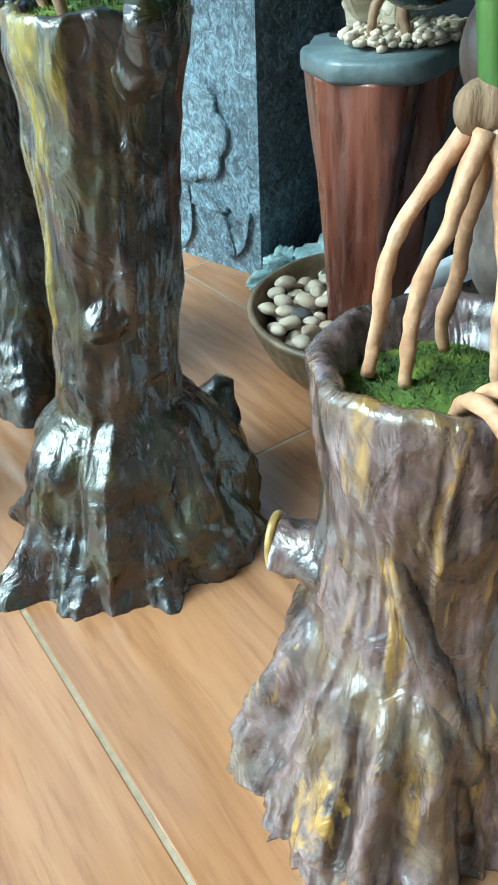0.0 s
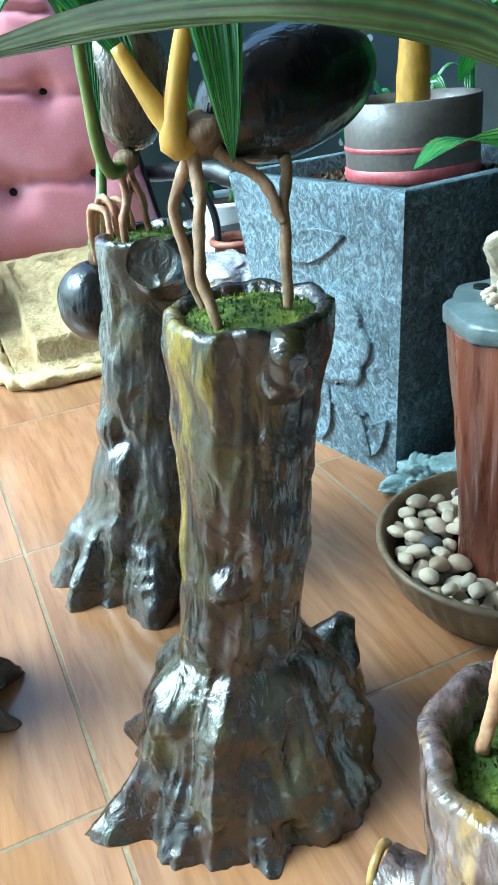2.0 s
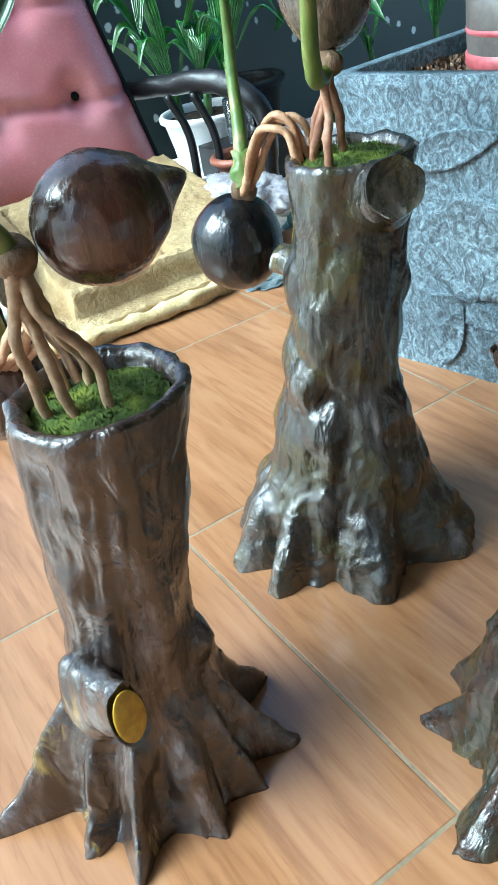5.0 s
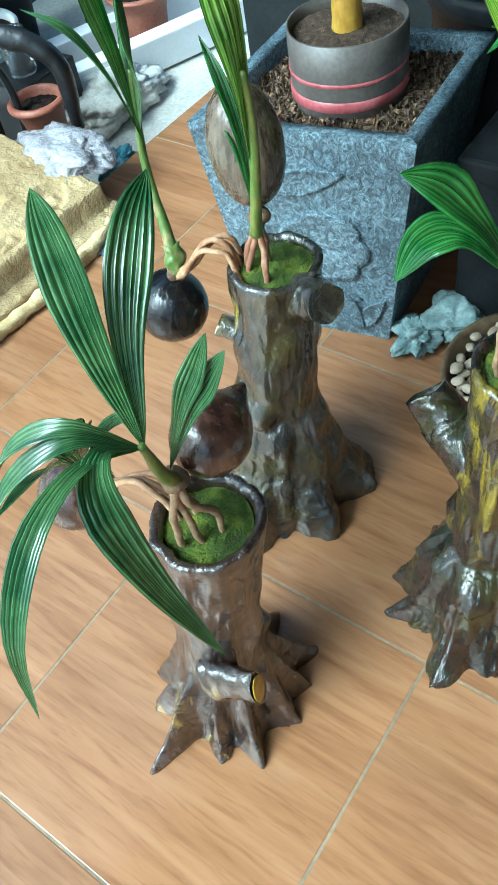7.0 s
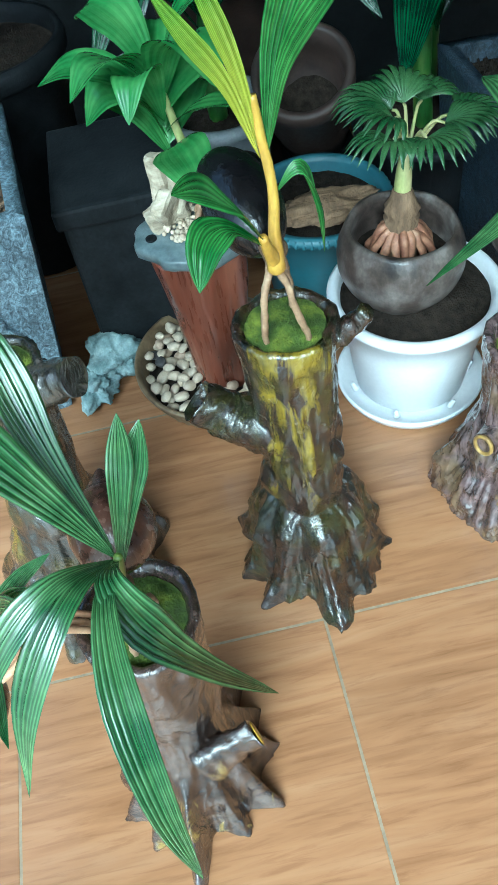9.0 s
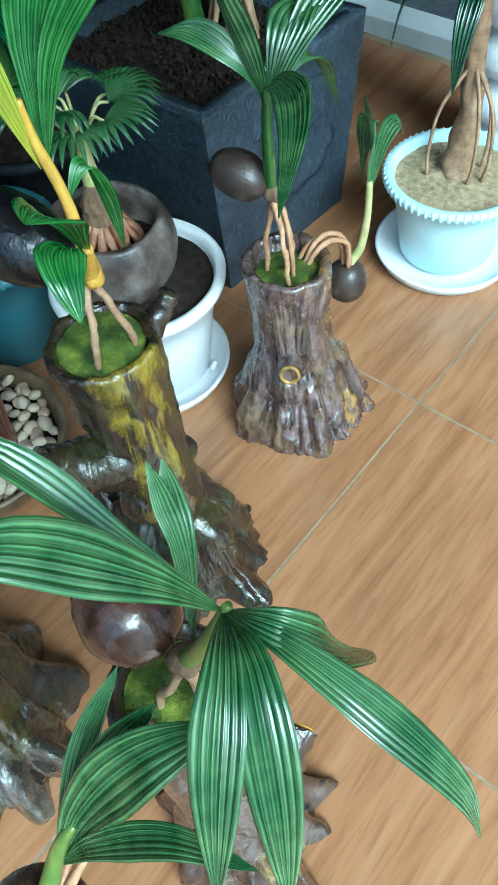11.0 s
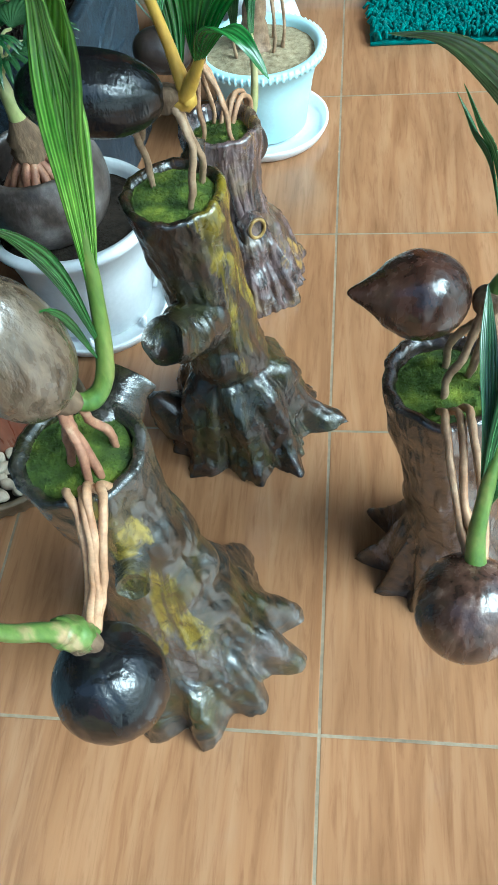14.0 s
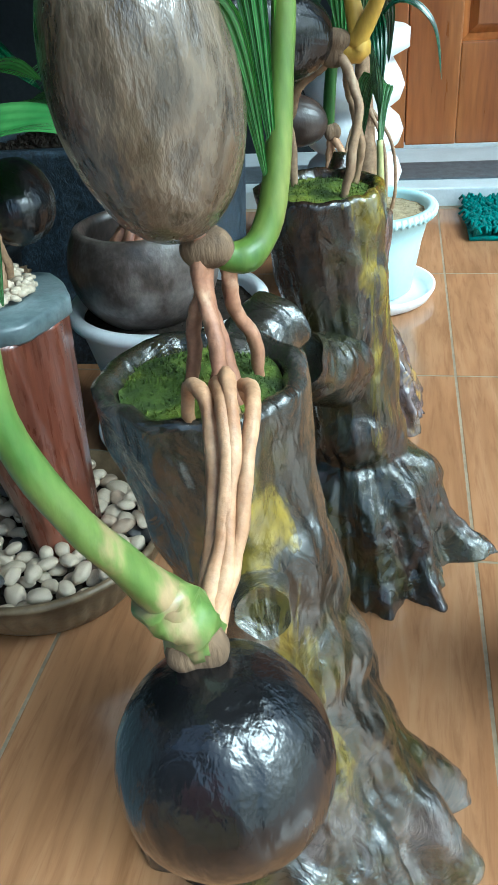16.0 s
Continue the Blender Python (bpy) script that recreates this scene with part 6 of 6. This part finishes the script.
    # black struts beside the seat
    part("leg", tube([(0.0, 1.30, 0.16), (0.02, 1.28, 0.08), (0.03, 1.27, -0.06)], [0.02, 0.018, 0.016], 10, 14), M_DARK_STEEL, c)
    bm = box((-0.17, 1.16, -0.02), (0.028, 1.42, 0.235), 0.02, 3)
    bmesh.ops.subdivide_edges(bm, edges=bm.edges[:], cuts=4, use_grid_fill=True)
    for v in bm.verts:
        v.co += noise.noise_vector(v.co * 9) * 0.012
    part("side_panel", bm, M_GREY_VINYL, c, "dark grey worn vinyl side panel")
    part("panel_roll", tube([(0.02, 1.17, 0.235), (-0.06, 1.165, 0.25), (-0.16, 1.17, 0.235)], [0.022, 0.026, 0.022], 12, 20, 0.2), M_GREY_VINYL, c, "padded grey roll")


armchair()


def crumple(name, center, size, material, label, cat, seed, amp=0.5, kind=""):
    bm = bmesh.new()
    bmesh.ops.create_icosphere(bm, subdivisions=5, radius=1)
    for v in bm.verts:
        d = v.co.copy()
        f = 1 + amp * noise.noise(d * 1.6 + Vector((seed, 0, 0))) + amp * 0.55 * abs(noise.noise(d * 4 + Vector((0, seed, 0)))) - amp * 0.3 * abs(noise.noise(d * 9))
        z = max(-0.95, d.z * f)
        v.co = Vector(center) + Vector((d.x * f * size[0], d.y * f * size[1], z * size[2]))
    lowest = min(v.co.z for v in bm.verts)
    solo(name, bm, material, (center[0], center[1], lowest), label, cat, kind=kind)


crumple("cloth", (0.528, 0.218, 0.030), (0.048, 0.045, 0.030), M_CLOTH, "crumpled pale green cloth lying beside the planter", "cloth", 3.0, 0.5)
crumple("cloth", (0.475, 0.262, 0.020), (0.035, 0.03, 0.02), M_CLOTH, "small crumpled pale green rag at the planter foot", "cloth", 8.0, 0.75)
crumple("bubble_wrap", (0.57, 1.13, 0.085), (0.075, 0.11, 0.036), M_WRAP, "crumpled clear bubble wrap lying on the foam seat", "packaging", 5.0, 0.4)
crumple("broken_tile", (0.465, 0.90, 0.004), (0.05, 0.03, 0.006), M_SLAB, "flat grey broken chip lying on the floor", "debris", 6.0, 0.5)
crumple("sand_heap", (0.95, 1.38, -0.045), (0.14, 0.10, 0.05), M_GROUND, "pale heap of sand on the yard ground", "sand", 7.0, 0.6, "stuff")
crumple("blue_rag", (0.72, 1.14, -0.03), (0.05, 0.03, 0.03), M_TURQ, "crumpled blue rag lying by the porch edge", "cloth", 9.0, 0.7)
solo("white_beam", box((-0.5, -0.03, 0), (0.5, 0.03, 0.085), 0.004, 2, None, pose(0.98, 1.47, -0.07, 0, 0, -21)), M_WHITE, (0.98, 1.47, -0.07), "long white beam lying on the yard ground", "beam", smooth=False)
solo("white_beam", box((-0.6, -0.03, 0), (0.6, 0.03, 0.09), 0.004, 2, None, pose(1.08, 1.62, -0.07, 0, 0, -21)), M_WHITE, (1.08, 1.62, -0.07), "long white beam lying behind the first beam", "beam", smooth=False)
yp = round_pot("white_pot", (0.83, 1.68, -0.07), 0.085, 0.115, 0.21, M_WHITE, "white plastic pot with a small green plant in the yard", M_SOIL, 0.19, group="yard pots")
round_pot("terracotta_pot", (1.28, 1.52, -0.07), 0.06, 0.08, 0.14, M_TERRA, "terracotta plastic pot standing in the yard", M_SOIL, 0.12, group="yard pots")
round_pot("black_pot", (1.06, 1.86, -0.07), 0.09, 0.11, 0.22, M_BLACK, "black plastic pot standing in the yard", M_SOIL, 0.2, group="yard pots")
round_pot("brown_pot", (0.68, 1.30, -0.075), 0.042, 0.055, 0.19, M_TERRA, "slim brown plastic pot beside the armchair", M_SOIL, 0.17, group="yard pots")
solo("glass_jar", lathe([(0.03, 0.0), (0.032, 0.004), (0.034, 0.10), (0.030, 0.10), (0.028, 0.006), (0.01, 0.006)], (0.79, 1.46, 0.09), 32), M_GLASS, (0.79, 1.46, 0.09), "clear glass tumbler standing on the crate", "glass")
solo("crate", box((0.72, 1.40, -0.07), (0.9, 1.56, 0.089), 0.004), M_DARK_STEEL, (0.81, 1.48, -0.07), "low black crate standing behind the armchair", "crate", smooth=False)


def yard_seedling(x, y, z, h, seed, n=6, mat=None, spread=0.14, label="leafy palm seedling growing before the speckled sheet"):
    rng = random.Random(seed)
    p = thing("palm_seedling", (x, y, z), label, "plant", "background seedlings")
    part("stem", tube([(x, y, z), (x + 0.01, y, z + h * 0.3), (x, y, z + h * 0.55)], [0.012, 0.01, 0.006], 10, 12), M_STEM_G, p)
    for i in range(n):
        a = rng.random() * math.tau
        o = Vector((math.cos(a), math.sin(a), 0))
        s = spread * rng.uniform(0.7, 1.3)
        u = h * rng.uniform(0.35, 0.65)
        b = Vector((x, y, z + h * 0.42))
        part("leaf", leaf([b, b + o * s * 0.35 + Vector((0, 0, u * 0.6)), b + o * s * 0.8 + Vector((0, 0, u)), b + o * s * 1.25 + Vector((0, 0, u * 0.7))], 0.05 * rng.uniform(0.7, 1.2), rng.uniform(-30, 30), 6), mat or M_LEAF_MID, p)


for i, (x, y, h) in enumerate(((0.80, 1.78, 0.5), (1.0, 1.84, 0.52), (1.28, 1.75, 0.42), (1.5, 1.82, 0.46), (1.75, 1.8, 0.5), (0.62, 1.9, 0.62))):
    yard_seedling(x, y, -0.08, h, i + 20, 7)
yard_seedling(0.83, 1.68, 0.12, 0.22, 41, 8, None, 0.08, "small bushy green plant in the white yard pot")


# ---- dark corner behind the stumps ----
round_pot("turquoise_pot", (0.60, -0.15, 0), 0.082, 0.105, 0.20, M_TURQ, "turquoise plastic pot with a ribbed rim and dark soil", M_SOIL, 0.175, True, group="corner pots")
round_pot("grey_pot", (0.80, -0.035, 0), 0.07, 0.085, 0.27, M_GREY_POT, "pale grey plastic pot with a white rim behind the log", M_SOIL, 0.24, group="corner pots")
# Black here stands in for the shade on this pot.
round_pot("black_pot", (0.90, 0.32, 0), 0.10, 0.13, 0.40, M_BLACK, "tall pot by the east wall, coloured black for the corner shade", M_SOIL, 0.37, group="corner pots")
round_pot("brown_pot", (1.04, -0.10, 0), 0.10, 0.135, 0.42, M_BROWN_POT, "large brown clay pot with a thick rim", M_COIR, 0.37, group="corner pots", lip=0.022)


def black_box():
    # Made-up black box: stands in for the darkness between planter and log.
    k = thing("black_block", (0.66, 0.15, 0), "black box added to fill the dark gap beside the slate planter", "crate", "black crates")
    part("body", box((0.545, 0.055, 0.0), (0.755, 0.235, 0.30), 0.012, 3), M_BLACK, k, smooth=False)
    part("rim", box((0.538, 0.048, 0.272), (0.762, 0.242, 0.306), 0.006, 2), M_BLACK, k, "thick folded black rim", smooth=False)
    k = thing("black_block", (0.86, -0.17, 0), "low black plastic crate lying under the tilted pot", "crate", "black crates")
    part("body", box((0.74, -0.29, 0.0), (0.96, -0.16, 0.10), 0.008, 2), M_BLACK, k, smooth=False)


def tilted_pot():
    foot, mouth = Vector((0.835, -0.205, 0.150)), Vector((0.725, -0.165, 0.335))
    ax = (mouth - foot).normalized()
    m = Matrix.Translation(foot) @ ax.to_track_quat("Z", "Y").to_matrix().to_4x4()
    h = (mouth - foot).length
    k = thing("tilted_pot", foot, "round brown clay pot tilted on its side with an open mouth", "pot", "corner pots")
    bm = lathe([(0.045, 0.0), (0.055, 0.004), (0.070, h * 0.4), (0.074, h * 0.8), (0.080, h * 0.86), (0.081, h * 0.98), (0.076, h), (0.066, h * 0.99), (0.062, h * 0.8), (0.05, h * 0.5), (0.01, h * 0.48)], (0, 0, 0), 48)
    bmesh.ops.transform(bm, matrix=m, verts=bm.verts)
    part("body", bm, M_BROWN_POT, k)
    bm = tuft_disc((0, 0, h * 0.52), 0.05, 0.006, 21, 300)
    bmesh.ops.transform(bm, matrix=m, verts=bm.verts)
    part("soil", bm, M_SOIL, k, "dark crumbly soil")


black_box()
tilted_pot()
round_pot("black_pot", (0.72, -0.36, 0), 0.085, 0.105, 0.22, M_BLACK, "black plastic nursery pot behind the white pot", M_SOIL, 0.20, group="corner pots")
crumple("coconut_husk", (0.535, -0.15, 0.222), (0.03, 0.075, 0.018), M_FIBRE, "brown coconut husk fragment lying on the pot rim", "husk", 4.0, 0.4)


def corner_palm(x, y, z, h, seed, n, mat, width, label):
    rng = random.Random(seed)
    p = thing("potted_palm", (x, y, z), label, "plant", "corner palms")
    part("trunk", tube([(x, y, z), (x + 0.01, y + 0.005, z + h * 0.25), (x + 0.005, y, z + h * 0.5)], [0.016, 0.014, 0.009], 12, 14, 0.15), M_STEM_G, p)
    for i in range(n):
        a = (i + 0.5) / n * math.tau + rng.uniform(-0.3, 0.3)
        o = Vector((math.cos(a), math.sin(a), 0))
        l = h * rng.uniform(0.5, 0.85)
        b = Vector((x, y, z + h * rng.uniform(0.3, 0.5)))
        part("leaf", leaf([b, b + o * l * 0.35 + Vector((0, 0, l * 0.45)), b + o * l * 0.75 + Vector((0, 0, l * 0.55)), b + o * l * 1.1 + Vector((0, 0, l * rng.uniform(0.1, 0.4)))], width * rng.uniform(0.8, 1.2), rng.uniform(-25, 25), 9), mat, p)


corner_palm(0.72, -0.36, 0.2, 0.60, 51, 8, M_LEAF_MID, 0.09, "palm with broad pleated leaves in a black pot")
# The palms in the darker leaf green have the corner's shade in their colour.
corner_palm(0.80, -0.035, 0.24, 0.36, 52, 8, M_LEAF_DARK_SHADE, 0.07, "palm in a grey pot, leaves darkened for the corner shade")
corner_palm(0.92, -0.45, 0.0, 0.75, 54, 9, M_LEAF_DARK_SHADE, 0.10, "tall palm by the east wall, leaves darkened for the corner shade")
corner_palm(0.52, -0.57, 0.3, 0.36, 56, 8, M_LEAF_MID, 0.08, "green palm growing in the dark planter")
corner_palm(0.90, 0.32, 0.37, 0.36, 57, 7, M_LEAF_DARK_SHADE, 0.07, "palm in the tall black pot, leaves darkened for the corner shade")


def aerial_roots():
    p = thing("root_clump", (0.50, -0.62, 0.31), "clump of pale standing roots growing in the dark planter", "plant")
    rng = random.Random(9)
    for i in range(9):
        a = i / 9 * math.tau
        part("root", tube([(0.50 + 0.012 * math.cos(a), -0.62 + 0.012 * math.sin(a), 0.42), (0.50 + 0.025 * math.cos(a), -0.62 + 0.025 * math.sin(a), 0.36), (0.50 + 0.04 * math.cos(a), -0.62 + 0.04 * math.sin(a), 0.30)], [0.006, 0.005, 0.004], 8, 12, 0.3, seed=i * 1.0), M_ROOT_GREY, p)
    part("bulb", shell((0.50, -0.62, 0.44), (0, 0, 1), 0.07, 0.03, ridges=0.06, seed=3.0, n=32, rings=20), M_FIBRE, p, "brown fibrous bulb")


aerial_roots()

# ---- floor tiles ----
GAP = 0.0030
tile_mesh = None
half_mesh = None
for i in range(round((X1 - X0) / TILE)):
    for j in range(round((Y1 - Y0) / TILE)):
        x, y = X0 + TILE * (i + 0.5), Y0 + TILE * (j + 0.5)
        short = y + TILE / 2 > 1.1
        if short:
            if half_mesh is None:
                bm = box((-TILE / 2 + GAP / 2, -TILE / 2 + GAP / 2, -0.012), (TILE / 2 - GAP / 2, TILE / 2 - 0.115, 0.0), 0.0012, 2)
                half_mesh = bpy.data.meshes.new("tile_cut")
                bm.to_mesh(half_mesh)
                bm.free()
                half_mesh.materials.append(M_TILE)
            me = half_mesh
        else:
            if tile_mesh is None:
                bm = box((-TILE / 2 + GAP / 2, -TILE / 2 + GAP / 2, -0.012), (TILE / 2 - GAP / 2, TILE / 2 - GAP / 2, 0.0), 0.0012, 2)
                tile_mesh = bpy.data.meshes.new("tile")
                bm.to_mesh(tile_mesh)
                bm.free()
                tile_mesh.materials.append(M_TILE)
            me = tile_mesh
        t = new("tile", me)
        t.parent = floor
        t.location = Vector((x, y, 0)) - floor.location
